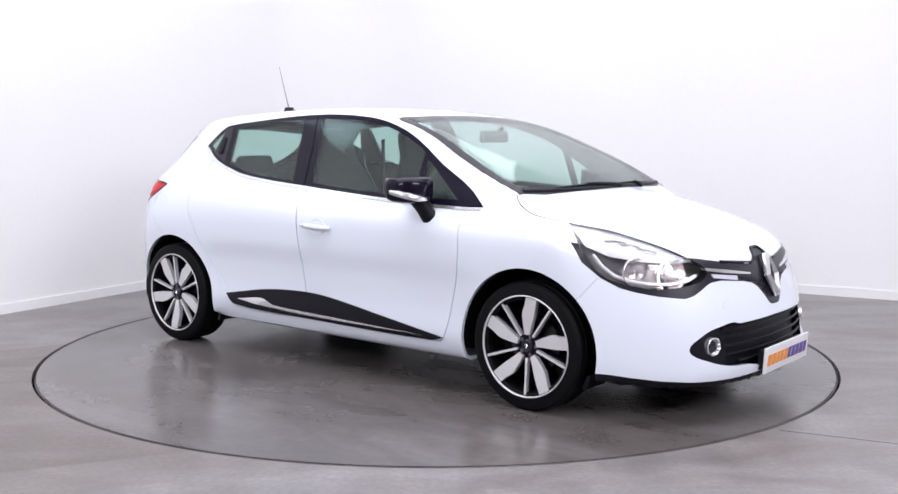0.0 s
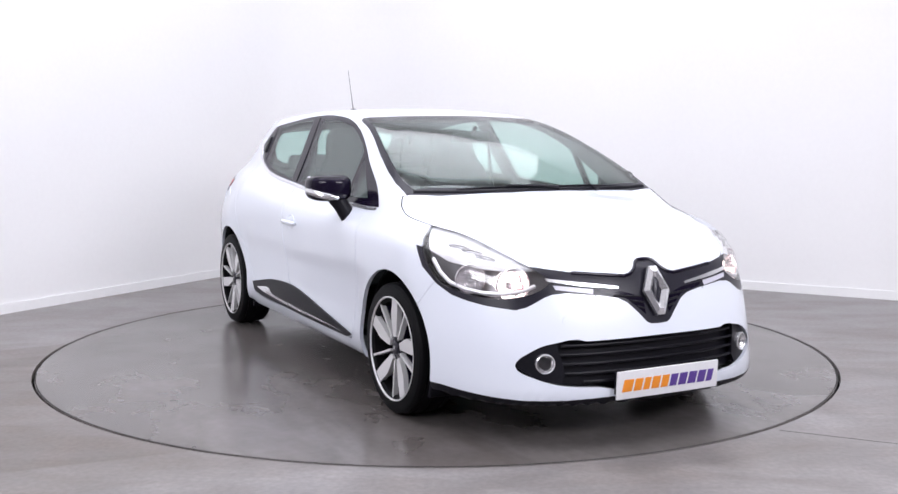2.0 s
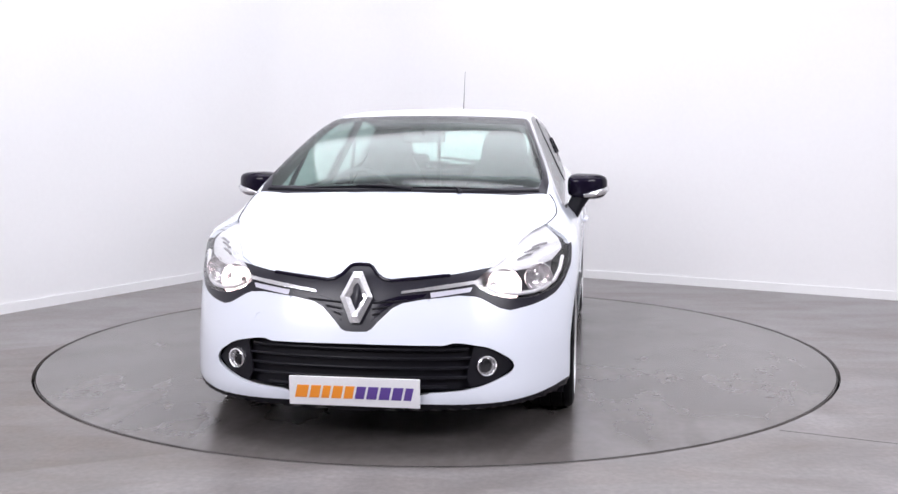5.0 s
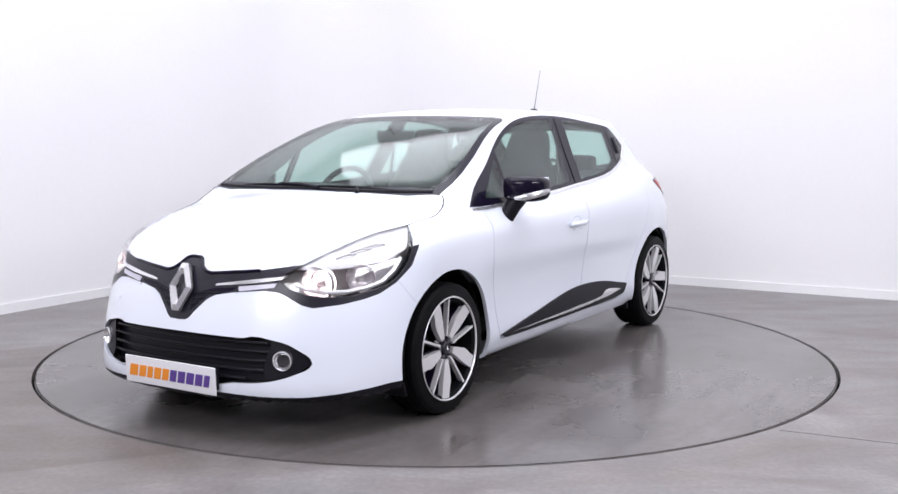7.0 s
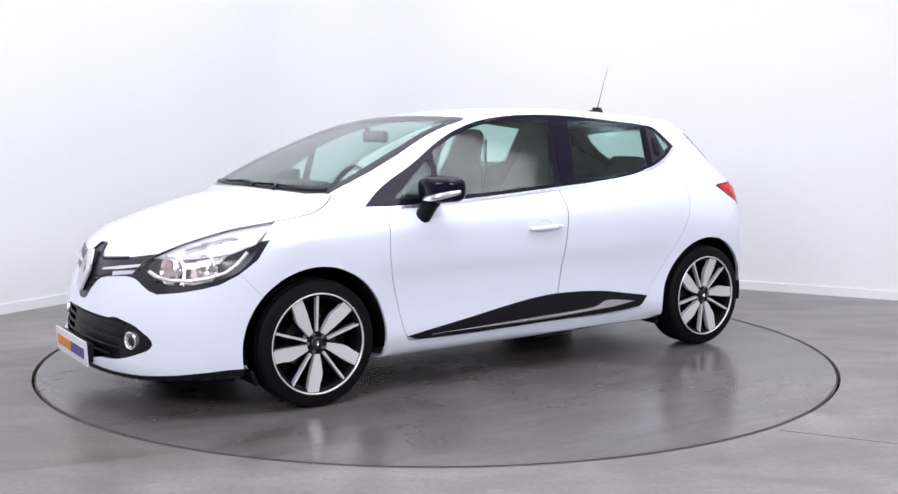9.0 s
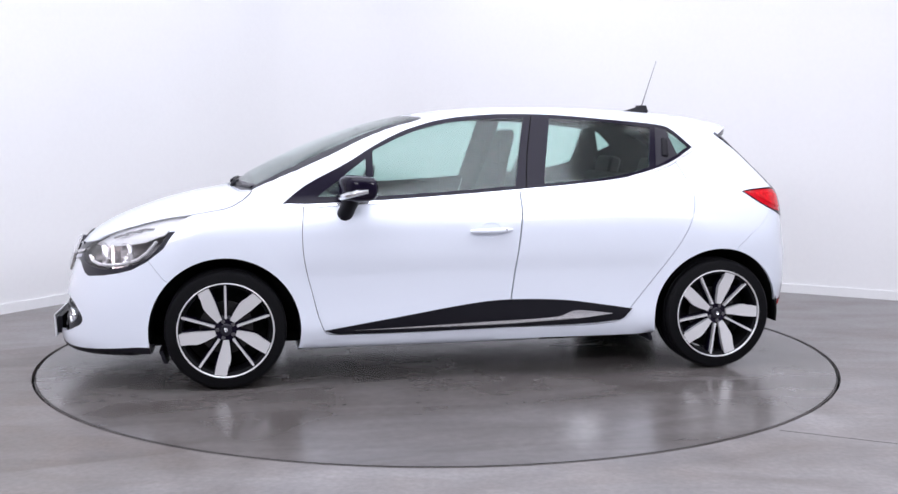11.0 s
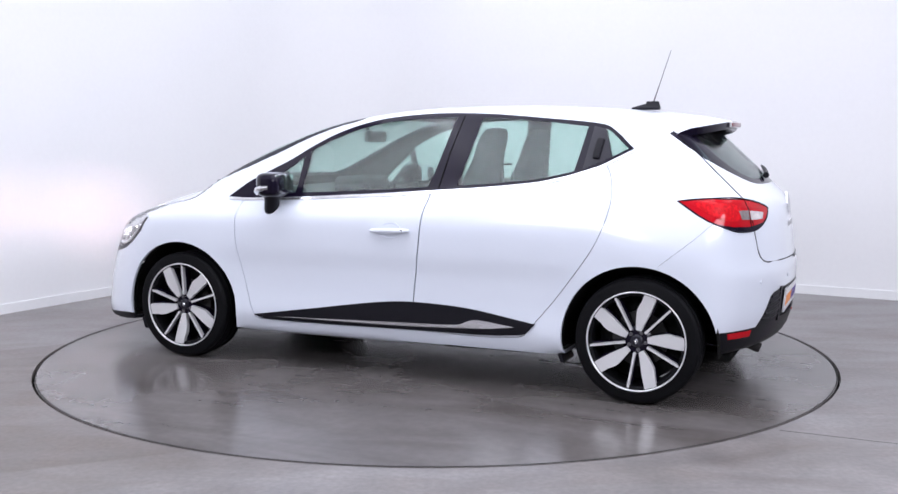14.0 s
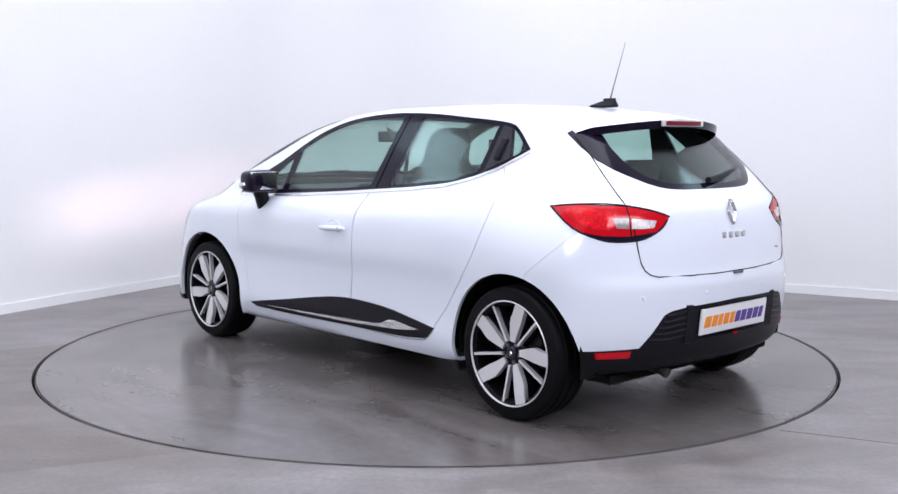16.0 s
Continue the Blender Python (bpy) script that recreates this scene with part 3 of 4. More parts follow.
bumper_a = take([(1.50, 0.0), (1.50, 0.50), (1.587, 0.557), (1.657, 0.645), (1.75, 0.72), (2.4, 0.80), (2.4, 0)], "side", -0.1, 1.1, 0.0015)

body = part("body", both(shell), None, car)
part("hood", both(hood), None, car)
part("front_bumper", both(bumper_a), None, car)
part("rear_bumper", both(bumper_b), None, car)
part("front_lip", coated(both(lip), BLACK), None, car, "black plastic splitter")
part("rear_guard", coated(both(guard), BLACK, BLACK), None, car, "black plastic lower rear bumper")
hatch_ob = part("hatch", both(hatch), None, car)
for me in (body.data,):
    me.materials.append(UNDER)
    for p in me.polygons:
        if p.material_index == 0 and p.normal.z < -0.9 and p.center.z < 0.24:
            p.material_index = 2

front_doors = pair("front_door", door_a)
rear_doors = pair("rear_door", door_b)


def overlay(poly, way, lo, hi, by, mat):
    """A piece of trim that follows the skin, shifted by a little."""
    return coated(moved(boolean(skin.copy(), prism(poly, way, lo, hi), "INTERSECT"), by), mat, mat)


trims = pair("side_trim", overlay(SIDE_TRIM, "side", 0.4, 1.1, (0, 0.009, 0), BLACK), "black plastic door moulding")
blade = overlay(TRIM_BLADE, "side", 0.4, 1.1, (0, 0.0125, 0), CHROME)
part("trim_blade", flipped(blade), None, trims[1], "bright chrome blade")
part("trim_blade", blade, None, trims[0], "bright chrome blade")

# side glazing
for outline, name in ((FRONT_GLASS, "front_window"), (QUARTER_GLASS, "quarter_light"), (REAR_GLASS, "rear_window"), (TAIL_GLASS, "tail_light_glass")):
    g = boolean(band.copy(), prism(outline, "side", 0.4, 1.1), "INTERSECT")
    band = boolean(band, prism(outline, "side", 0.4, 1.1), "DIFFERENCE")
    for ob in pair({"tail_light_glass": "rear_quarter_light"}.get(name, name), coated(g, GLASS, GLASS), "tinted glass"):
        ob.visible_shadow = False
pair("window_surround", coated(band, GLOSS_BLACK, CABIN), "gloss black window surround")

# screens with their black borders
inner = [(0.334, -0.06), (0.329, 0.20), (0.316, 0.40), (0.310, 0.526), (0.45, 0.555), (0.60, 0.587), (0.763, 0.627), (0.939, 0.660), (1.05, 0.672), (1.14, 0.655), (1.19, 0.43), (1.222, 0.2), (1.232, -0.06)]
g = boolean(screen.copy(), prism(inner, "top", 0.7, 1.6), "INTERSECT")
border = boolean(screen, prism(inner, "top", 0.7, 1.6), "DIFFERENCE")
ws = part("windscreen", coated(both(g), SCREEN, SCREEN), None, car, "clear green-tinted windscreen")
ws.visible_shadow = False
part("border", coated(both(border), SATIN_BLACK, SATIN_BLACK), None, ws, "black screen border")
inner = [(-0.06, 1.30), (0.33, 1.29), (0.42, 1.27), (0.44, 1.20), (0.43, 1.14), (0.39, 1.085), (0.34, 1.058), (0.27, 1.045), (0.19, 1.04), (-0.06, 1.039)]
g = boolean(rear_glass.copy(), prism(inner, "front", -2.2, -1.2), "INTERSECT")
border = boolean(rear_glass, prism(inner, "front", -2.2, -1.2), "DIFFERENCE")
rs = part("rear_screen", coated(both(g), GLASS, GLASS), None, hatch_ob, "tinted rear screen")
rs.visible_shadow = False
part("screen_border", coated(both(border), GLOSS_BLACK, GLOSS_BLACK), None, hatch_ob, "gloss black screen border")

# ---- lamps, grilles and trim on the body ----
def along(p, d, far):
    """Where a ray from p along d leaves the body."""
    lo, hi = 0.0, far
    p, d = np.array(p, float), np.array(d, float)
    for _ in range(30):
        m = (lo + hi) / 2
        lo, hi = (m, hi) if body_field(p + d * m) < 0 else (lo, m)
    return Vector(p + d * lo)


def front_at(y, z):
    return along((1.2, y, z), (1, 0, 0), 1.4)


def rear_at(y, z):
    return along((-1.0, y, z), (-1, 0, 0), 1.4)


def side_at(x, z):
    return along((x, 0.0, z), (0, 1, 0), 1.2)


def top_at(x, y):
    return along((x, y, 0.6), (0, 0, 1), 1.2)


def inset(p, d):
    """The point pushed to a depth d under the skin."""
    p = np.array(p, float)
    for _ in range(3):
        g = np.array([body_field(p + e) - body_field(p - e) for e in np.eye(3) * 0.004])
        g /= np.linalg.norm(g)
        p = p - g * (body_field(p) + d)
    return Vector(p)


def mirror_bm(bm):
    out = bm.copy()
    for v in out.verts:
        v.co.y = -v.co.y
    bmesh.ops.reverse_faces(out, faces=out.faces)
    return out


def twin(name, bm, mat, parents=None, label=""):
    """One part on the left, its twin on the right."""
    right = mirror_bm(bm)
    pl, pr = parents or (car, car)
    return part(name, bm, mat, pl, label), part(name, right, mat, pr, label)


def facing(at, way):
    """A pose whose y axis points along way."""
    return Matrix.Translation(at) @ Vector(way).to_track_quat("Y", "Z").to_matrix().to_4x4()


def turned(bm, m):
    bmesh.ops.transform(bm, matrix=m, verts=bm.verts)
    return bm


lamps = pair("headlamp", coated(lamp_left, LENS, LENS), "clear lit headlamp with bright reflectors")
for ob in lamps:
    ob.visible_shadow = False
housing = overlay(smooth_poly(across(HEADLAMP, 45), 3, sharp=(0, 5)), 45, 0.6, 2.6, (-0.075, -0.075, -0.01), HOUSING)
part("housing", flipped(housing), None, lamps[1])
part("housing", housing, None, lamps[0], "dark lamp housing")
UPPER_CHAMBER = [(1.452, 0.722, 0.866), (1.62, 0.668, 0.840), (1.74, 0.628, 0.806), (1.85, 0.575, 0.765), (1.955, 0.505, 0.708), (1.90, 0.60, 0.705), (1.80, 0.68, 0.715), (1.68, 0.75, 0.735), (1.58, 0.785, 0.775)]
chamber = overlay(across(UPPER_CHAMBER, 45), 45, 0.6, 2.6, (-0.018, -0.016, -0.006), WHITE_REFLECTOR)
part("reflector", flipped(chamber), None, lamps[1], "bright silver reflector")
part("reflector", chamber, None, lamps[0], "bright silver reflector")
for k in range(3):
    a, b = inset((1.63 + 0.06 * k, 0.72 - 0.03 * k, 0.785 - 0.022 * k), 0.012), inset((1.71 + 0.055 * k, 0.665 - 0.03 * k, 0.775 - 0.025 * k), 0.012)
    twin("reflector_rib", tube([a, (a + b) / 2 + Vector((0, 0, 0.004)), b], 0.005, 8), HOUSING, lamps)
for at, r, lit in (((1.900, 0.578, 0.655), 0.070, True), ((1.765, 0.700, 0.668), 0.060, False)):
    c = inset(at, 0.070)
    m = facing(c, (1.0, 0.12, 0.0) if lit else (0.9, 0.42, -0.03))
    deep = 1.05 if lit else 0.8
    bowl = [(r * math.sin(radians(a)), -r * deep * math.cos(radians(a)) + 0.022) for a in range(6, 91, 7)]
    twin("lamp_bowl", turned(lathe(bowl + [(rr + 0.003, h - 0.003) for rr, h in reversed(bowl)], 40), m), FLUTED, lamps, "polished lamp bowl")
    if not lit:
        twin("bulb", turned(lathe([(0.0, -0.030), (0.016, -0.028), (0.018, -0.012), (0.012, 0.006), (0.0, 0.010)], 24), m), CHROME, lamps, "capped unlit main beam")
        continue
    # emissive ring stands in for the glow that the bowl would reflect
    twin("bulb", turned(lathe([(0.018, -0.040), (r * 0.84, -0.026), (r * 0.86, -0.031), (0.018, -0.047)], 32), m), BOWL_GLOW, lamps, "glowing ring in place of the beam mirrored in the bowl")
    # a slit box that lets the beam out ahead, wide and flat; bright outside, black within
    q = Vector((c.x + 0.016, c.y, c.z))
    twin("beam", block((0.004, 0.040, 0.016), q + Vector((-0.026, 0, 0.0))), BEAM, lamps, "bright beam source")
    twin("beam_shade", block((0.004, 0.056, 0.029), q + Vector((-0.0305, 0, 0.0))), UNDER, lamps)
    for dy, dz, sy, sz in ((0, 0.013, 0.056, 0.003), (0, -0.013, 0.056, 0.003), (0.0265, 0, 0.003, 0.029), (-0.0265, 0, 0.003, 0.029)):
        bm = block((0.062, sy, sz), q + Vector((0.003, dy, dz)))
        for f in bm.faces:
            f.material_index = 0 if f.normal.y * dy + f.normal.z * dz < -1e-6 else 1
        for ob in twin("beam_shade", bm, UNDER, lamps):
            ob.data.materials.append(REFLECTOR)
line = [inset(p, 0.022) for p in ((1.985, 0.515, 0.655), (1.965, 0.56, 0.632), (1.92, 0.625, 0.617), (1.85, 0.69, 0.617), (1.785, 0.735, 0.628), (1.715, 0.77, 0.650), (1.665, 0.79, 0.69), (1.62, 0.795, 0.74))]
twin("light_guide", tube(line, 0.0085, 8), WHITE_REFLECTOR, lamps, "pale light guide")
pair("lamp_surround", coated(surround, SATIN_BLACK, BLACK), "satin black lamp surround")

grille_ob = part("upper_grille", coated(both(grille), SATIN_BLACK, BLACK), None, car, "dark satin grille band")
STRIP = [(0.172, 0.629), (0.175, 0.638), (0.354, 0.664), (0.476, 0.679), (0.468, 0.666), (0.353, 0.648)]
strip = overlay(STRIP, "front", 1.7, 2.4, (0.006, 0, 0), CHROME)
for me in (flipped(strip), strip):
    part("chrome_strip", me, None, grille_ob, "bright chrome strip")
DAY = [(0.292, 0.613), (0.286, 0.632), (0.449, 0.651), (0.442, 0.634)]
day = overlay(DAY, "front", 1.7, 2.4, (0.004, 0, 0), DAYLAMP)
for me in (flipped(day), day):
    part("day_lamp", me, None, grille_ob, "white daytime lamp")
OPENING = [(0.06, 0.520), (0.10, 0.556), (0.145, 0.590), (0.26, 0.615), (0.275, 0.628), (0.16, 0.618), (0.09, 0.598), (0.06, 0.590)]
gap = overlay(OPENING, "front", 1.7, 2.4, (0.0015, 0, 0), GLOSS_BLACK)
for me in (flipped(gap), gap):
    part("grille_opening", me, None, grille_ob)
for z, y0, y1 in ((0.545, 0.062, 0.095), (0.568, 0.062, 0.125), (0.592, 0.065, 0.20)):
    bm = tube([front_at(y0 + (y1 - y0) * k / 4, z + 0.01 * k / 4) + Vector((0.002, 0, 0)) for k in range(5)], 0.0045, 6)
    for b in (mirror_bm(bm), bm):
        part("grille_slat", b, BLACK, grille_ob)
rim_line = [front_at(y, z) + Vector((0.001, 0, 0)) for y, z in ((0.36, 0.697), (0.24, 0.686), (0.13, 0.676), (0.10, 0.682), (0.072, 0.698), (0.046, 0.727), (0.03, 0.734), (0.0, 0.735))]
part("grille_edge", tube(rim_line + [Vector((p.x, -p.y, p.z)) for p in reversed(rim_line[:-1])], 0.0075, 8), GLOSS_BLACK, grille_ob, "gloss black rim")


def diamond(high, wide, deep, at, lean):
    """A ridged diamond ring badge facing along x."""
    h, w = high / 2, wide / 2
    f = 0.28
    outer = [(-w * f, h), (w * f, h), (w, 0), (w * f, -h), (-w * f, -h), (-w, 0)]
    inner_ = [(-0.001, h * 0.52), (0.001, h * 0.52), (w * 0.40, 0), (0.001, -h * 0.52), (-0.001, -h * 0.52), (-w * 0.40, 0)]
    ridge = [((a[0] + b[0]) / 2, (a[1] + b[1]) / 2) for a, b in zip(outer, inner_)]
    bm = bmesh.new()
    loops = [[bm.verts.new((x, y, z)) for y, z in lp] for lp, x in ((outer, 0), (outer, deep * 0.5), (ridge, deep), (inner_, deep * 0.4), (inner_, 0))]
    for a in range(5):
        for k in range(6):
            bm.faces.new((loops[a][k], loops[a][(k + 1) % 6], loops[(a + 1) % 5][(k + 1) % 6], loops[(a + 1) % 5][k]))
    bmesh.ops.recalc_face_normals(bm, faces=bm.faces)
    return turned(bm, Matrix.Translation(at) @ Matrix.Rotation(radians(lean), 4, "Y"))


part("badge", diamond(0.205, 0.132, 0.024, (2.098, 0, 0.612), -19), CHROME, grille_ob, "polished chrome diamond badge", smooth=20)
part("badge_base", tube([(2.045, 0, 0.70), (2.07, 0, 0.64), (2.09, 0, 0.57), (2.108, 0, 0.51)], [0.02, 0.036, 0.032, 0.02], 14), SATIN_BLACK, grille_ob)

# lower intake with slats and fog lamps
intake_ob = part("lower_grille", coated(moved(both(intake), (-0.055, 0, 0)), BLACK, BLACK), None, car, "black plastic lower grille")
for z, y1 in ((0.268, 0.36), (0.303, 0.46), (0.340, 0.47), (0.377, 0.47), (0.412, 0.44)):
    bm = tube([front_at(abs(y1 * k / 9), z) + Vector((-0.024, y1 * k / 9 - abs(y1 * k / 9), 0)) for k in range(-9, 10)], 0.006, 8)
    part("grille_slat", bm, BLACK, intake_ob)
CHEEK = [(0.47, 0.43), (0.49, 0.424), (0.56, 0.395), (0.617, 0.335), (0.555, 0.288), (0.46, 0.262), (0.44, 0.30), (0.45, 0.36)]
cheek = overlay(CHEEK, "front", 1.5, 2.4, (-0.014, -0.004, 0), BLACK)
for me in (flipped(cheek), cheek):
    part("fog_surround", me, None, intake_ob)
c = front_at(0.516, 0.346) + Vector((-0.009, -0.004, 0))
m = facing(c, (0.93, 0.36, 0))
twin("fog_ring", turned(lathe([(0.040, -0.02), (0.040, 0.010), (0.036, 0.013), (0.032, 0.008), (0.030, -0.02)], 32), m), CHROME, (intake_ob, intake_ob), "chrome fog lamp ring")
twin("fog_bowl", turned(lathe([(0.0, -0.018), (0.016, -0.016), (0.031, 0.002), (0.031, -0.022), (0.0, -0.022)], 28), m), REFLECTOR, (intake_ob, intake_ob))
twin("fog_lens", turned(lathe([(0.0, 0.009), (0.02, 0.007), (0.031, 0.002), (0.031, -0.001), (0.0, 0.003)], 28), m), LENS, (intake_ob, intake_ob), "clear fog lamp lens")

# tail lamps
tails = pair("tail_lamp", coated(tail_left, RED, DARK_RED), "red tail lamp with clear reverse lens")
REVERSE = [(-1.757, 0.580, 0.907), (-1.78, 0.535, 0.903), (-1.805, 0.470, 0.895), (-1.804, 0.488, 0.866), (-1.785, 0.545, 0.864), (-1.764, 0.585, 0.866)]
INDICATOR = [(-1.719, 0.658, 0.911), (-1.755, 0.594, 0.909), (-1.762, 0.600, 0.866), (-1.735, 0.648, 0.869)]
for outline, name, mat, words in ((REVERSE, "reverse_lens", material("reverse_lens", (0.62, 0.58, 0.58), 0.15, grain=0.25, size=45), "pale clear reverse lens"),
                                  (INDICATOR, "indicator_lens", material("smoky_lens", (0.24, 0.21, 0.21), 0.12, grain=0.25, size=45), "smoky grey indicator lens")):
    rv = overlay(across(outline, 135), 135, 0.6, 2.6, (-0.002, 0.002, 0), mat)
    part(name, flipped(rv), None, tails[1], words)
    part(name, rv, None, tails[0], words)
rim = [inset(p, 0.0) for p in smooth_poly(TAILLAMP, 3, sharp=(0, 5))]
twin("lamp_rim", tube(rim, 0.0042, 6, closed=True), GLOSS_BLACK, tails, "dark lamp rim")
twin("lamp_joint", tube([inset(p, -0.001) for p in ((-1.738, 0.588, 0.955), (-1.757, 0.590, 0.91), (-1.764, 0.593, 0.866), (-1.773, 0.594, 0.829))], 0.003, 6), UNDER, tails, "dark joint across the lamp")
FOOT = [(-1.64, 0.752, 0.852), (-1.70, 0.70, 0.838), (-1.76, 0.60, 0.834), (-1.81, 0.465, 0.850), (-1.805, 0.50, 0.835), (-1.794, 0.539, 0.822), (-1.75, 0.63, 0.811), (-1.70, 0.71, 0.822)]
ft = overlay(across(FOOT, 135), 135, 0.6, 2.6, (-0.002, 0.002, 0), GLOSS_BLACK)
part("lamp_foot", flipped(ft), None, tails[1], "dark lower edge")
part("lamp_foot", ft, None, tails[0], "dark lower edge")
INNER = [(-1.53, 0.735, 0.945), (-1.64, 0.685, 0.945), (-1.70, 0.62, 0.925), (-1.705, 0.63, 0.875), (-1.67, 0.70, 0.865), (-1.60, 0.745, 0.895)]
ir = overlay(smooth_poly(across(INNER, 135), 3), 135, 0.6, 2.6, (-0.0015, 0.0015, 0), material("bright_red_lens", (0.62, 0.010, 0.016), 0.1, spec=0.25, grain=0.3, size=70))
part("brake_lens", flipped(ir), None, tails[1], "bright faceted red lens")
part("brake_lens", ir, None, tails[0], "bright faceted red lens")
LOW = [(0.60, 0.352), (0.735, 0.350), (0.725, 0.322), (0.60, 0.322)]
rf = overlay(LOW, "front", -2.2, -1.5, (-0.004, 0.003, 0), RED)
pair("reflector", rf, "red rear reflector")

# belt strip
TOP_EDGE = [(-1.224, 1.188), (-1.15, 1.150), (-1.07, 1.107), (-0.919, 1.058), (-0.769, 1.024), (-0.503, 0.995), (-0.25, 0.976), (0.026, 0.955), (0.525, 0.924), (0.88, 0.911), (1.0, 0.913)]
belt = overlay(TOP_EDGE + [(x, z - 0.013) for x, z in reversed(TOP_EDGE)], "side", 0.4, 1.1, (0, 0.004, 0), CHROME)
pair("belt_strip", belt, "slim chrome belt strip")
pair("door_sail", overlay([(-1.015, 1.30), (-1.075, 1.285), (-1.12, 1.150), (-0.985, 1.090)], "side", 0.4, 1.1, (0, 0.002, 0), SATIN_BLACK), "black hidden handle panel")
twin("hidden_handle", turned(block((0.035, 0.02, 0.11), bevel=0.008), Matrix.Translation(side_at(-1.052, 1.19) + Vector((0, 0.004, 0))) @ Matrix.Rotation(radians(27), 4, "X") @ Matrix.Rotation(radians(-8), 4, "Y")), BLACK)
twin("pillar_joint", tube([side_at(-0.247, 0.985) + Vector((0, 0.0005, 0)), side_at(-0.275, 1.17) + Vector((0, 0.0005, 0)), side_at(-0.318, 1.352) + Vector((0, 0.0005, 0))], 0.003, 6), UNDER)

# door handles and mirrors
for x0, doors in ((0.075, front_doors),):
    pts = [side_at(x0 - 0.215 * k / 8, 0.768 + 0.006 * k / 8) + Vector((0, 0.006 + 0.020 * math.sin(math.pi * (0.06 + 0.88 * k / 8)) ** 0.5, 0)) for k in range(9)]
    twin("door_handle", tube(pts, [0.008, 0.012, 0.0135, 0.0135, 0.0135, 0.0135, 0.0135, 0.012, 0.007], 12), PAINT, doors, "body-coloured handle")
    cup = lathe([(0.0, -0.004), (0.036, -0.003), (0.045, 0.001), (0.047, 0.0018), (0.047, -0.010), (0.0, -0.010)], 32)
    twin("handle_cup", turned(cup, Matrix.Translation(side_at(-0.03, 0.772)) @ Matrix.Scale(1.25, 4, (1, 0, 0)) @ Matrix.Scale(0.86, 4, (0, 0, 1))), PAINT, doors)
    twin("key_cap", turned(lathe([(0.0, 0.012), (0.006, 0.011), (0.007, 0.0), (0.0, 0.0)], 14), Matrix.Translation(side_at(-0.105, 0.775) + Vector((0, 0.022, 0)))), BEZEL, doors)

bm = bmesh.new()
bmesh.ops.create_uvsphere(bm, u_segments=36, v_segments=24, radius=1)
for v in bm.verts:
    x, y, z = v.co
    e = lambda t, p: math.copysign(abs(t) ** p, t)
    x, y, z = e(x, 0.55), e(y, 0.5), e(z, 0.6)
    deep = 0.088 * (1.0 - 0.34 * max(y, 0) ** 2) if x > 0 else 0.080
    v.co = (0.655 + deep * x - 0.03 * max(y, 0), 0.884 + 0.102 * y, 0.998 + (0.062 if z > 0 else 0.076 + 0.004 * y) * z * (1 - 0.12 * (y + 1) / 2))
mirrors = twin("door_mirror", bm, GLOSS_BLACK, None, "gloss black door mirror")
twin("mirror_arm", tube([(0.718, 0.79, 0.812), (0.708, 0.805, 0.855), (0.69, 0.83, 0.905), (0.675, 0.855, 0.95)], [0.034, 0.041, 0.040, 0.046], 16), BLACK, mirrors, "black mirror arm")
twin("mirror_glass", block((0.006, 0.168, 0.098), (0.576, 0.884, 0.998), 0.0028), material("mirror_silver", (0.85, 0.86, 0.88), 0.02, 1.0), mirrors, "mirror glass")
guide = [(0.735, 0.865, 0.947), (0.728, 0.91, 0.953), (0.700, 0.955, 0.964), (0.66, 0.978, 0.975), (0.61, 0.985, 0.982)]
twin("indicator", tube(guide, [0.010, 0.016, 0.017, 0.016, 0.010], 10), REFLECTOR, mirrors, "silver indicator strip")

# aerial, wipers, spoiler
z0 = top_at(-1.12, 0).z
bm = block((0.15, 0.052, 0.045), bevel=0.012, segments=3)
for v in bm.verts:
    if v.co.z > 0:
        v.co.x, v.co.y = -0.035 + v.co.x * 0.45, v.co.y * 0.45
aerial = part("aerial", turned(bm, Matrix.Translation((-1.13, 0, z0 + 0.023))), BLACK, car, "black roof aerial base")
part("mast", tube([(-1.165, 0, z0 + 0.03), (-1.185, 0, z0 + 0.09), (-1.256, 0, 1.700)], [0.005, 0.003, 0.0013], 8), BEZEL, aerial, "thin black mast")

cowl = [(1.255 - 0.105 * (y / 0.68) ** 2, y) for y in np.linspace(-0.66, 0.66, 15)]
part("cowl", tube([top_at(x, y) + Vector((0, 0, -0.004)) for x, y in cowl], 0.012, 8), BLACK, car, "black cowl panel")
for x0, y0, x1, y1 in ((1.252, 0.05, 1.205, -0.46), (1.205, 0.50, 1.245, 0.04)):
    w = part("wiper", tube([top_at(x0 + (x1 - x0) * k / 8, y0 + (y1 - y0) * k / 8) + Vector((0, 0, 0.006)) for k in range(9)], 0.005, 6), BLACK, car, "black windscreen wiper")
    a, b = top_at(1.262, y0 + 0.02 if y0 < 0.3 else 0.30), top_at((x0 + x1) / 2, (y0 + y1) / 2)
    part("wiper_arm", tube([a + Vector((0, 0, 0.008)), a.lerp(b, 0.4) + Vector((0, 0, 0.016)), b + Vector((0, 0, 0.012))], [0.012, 0.008, 0.005], 8), BLACK, w)

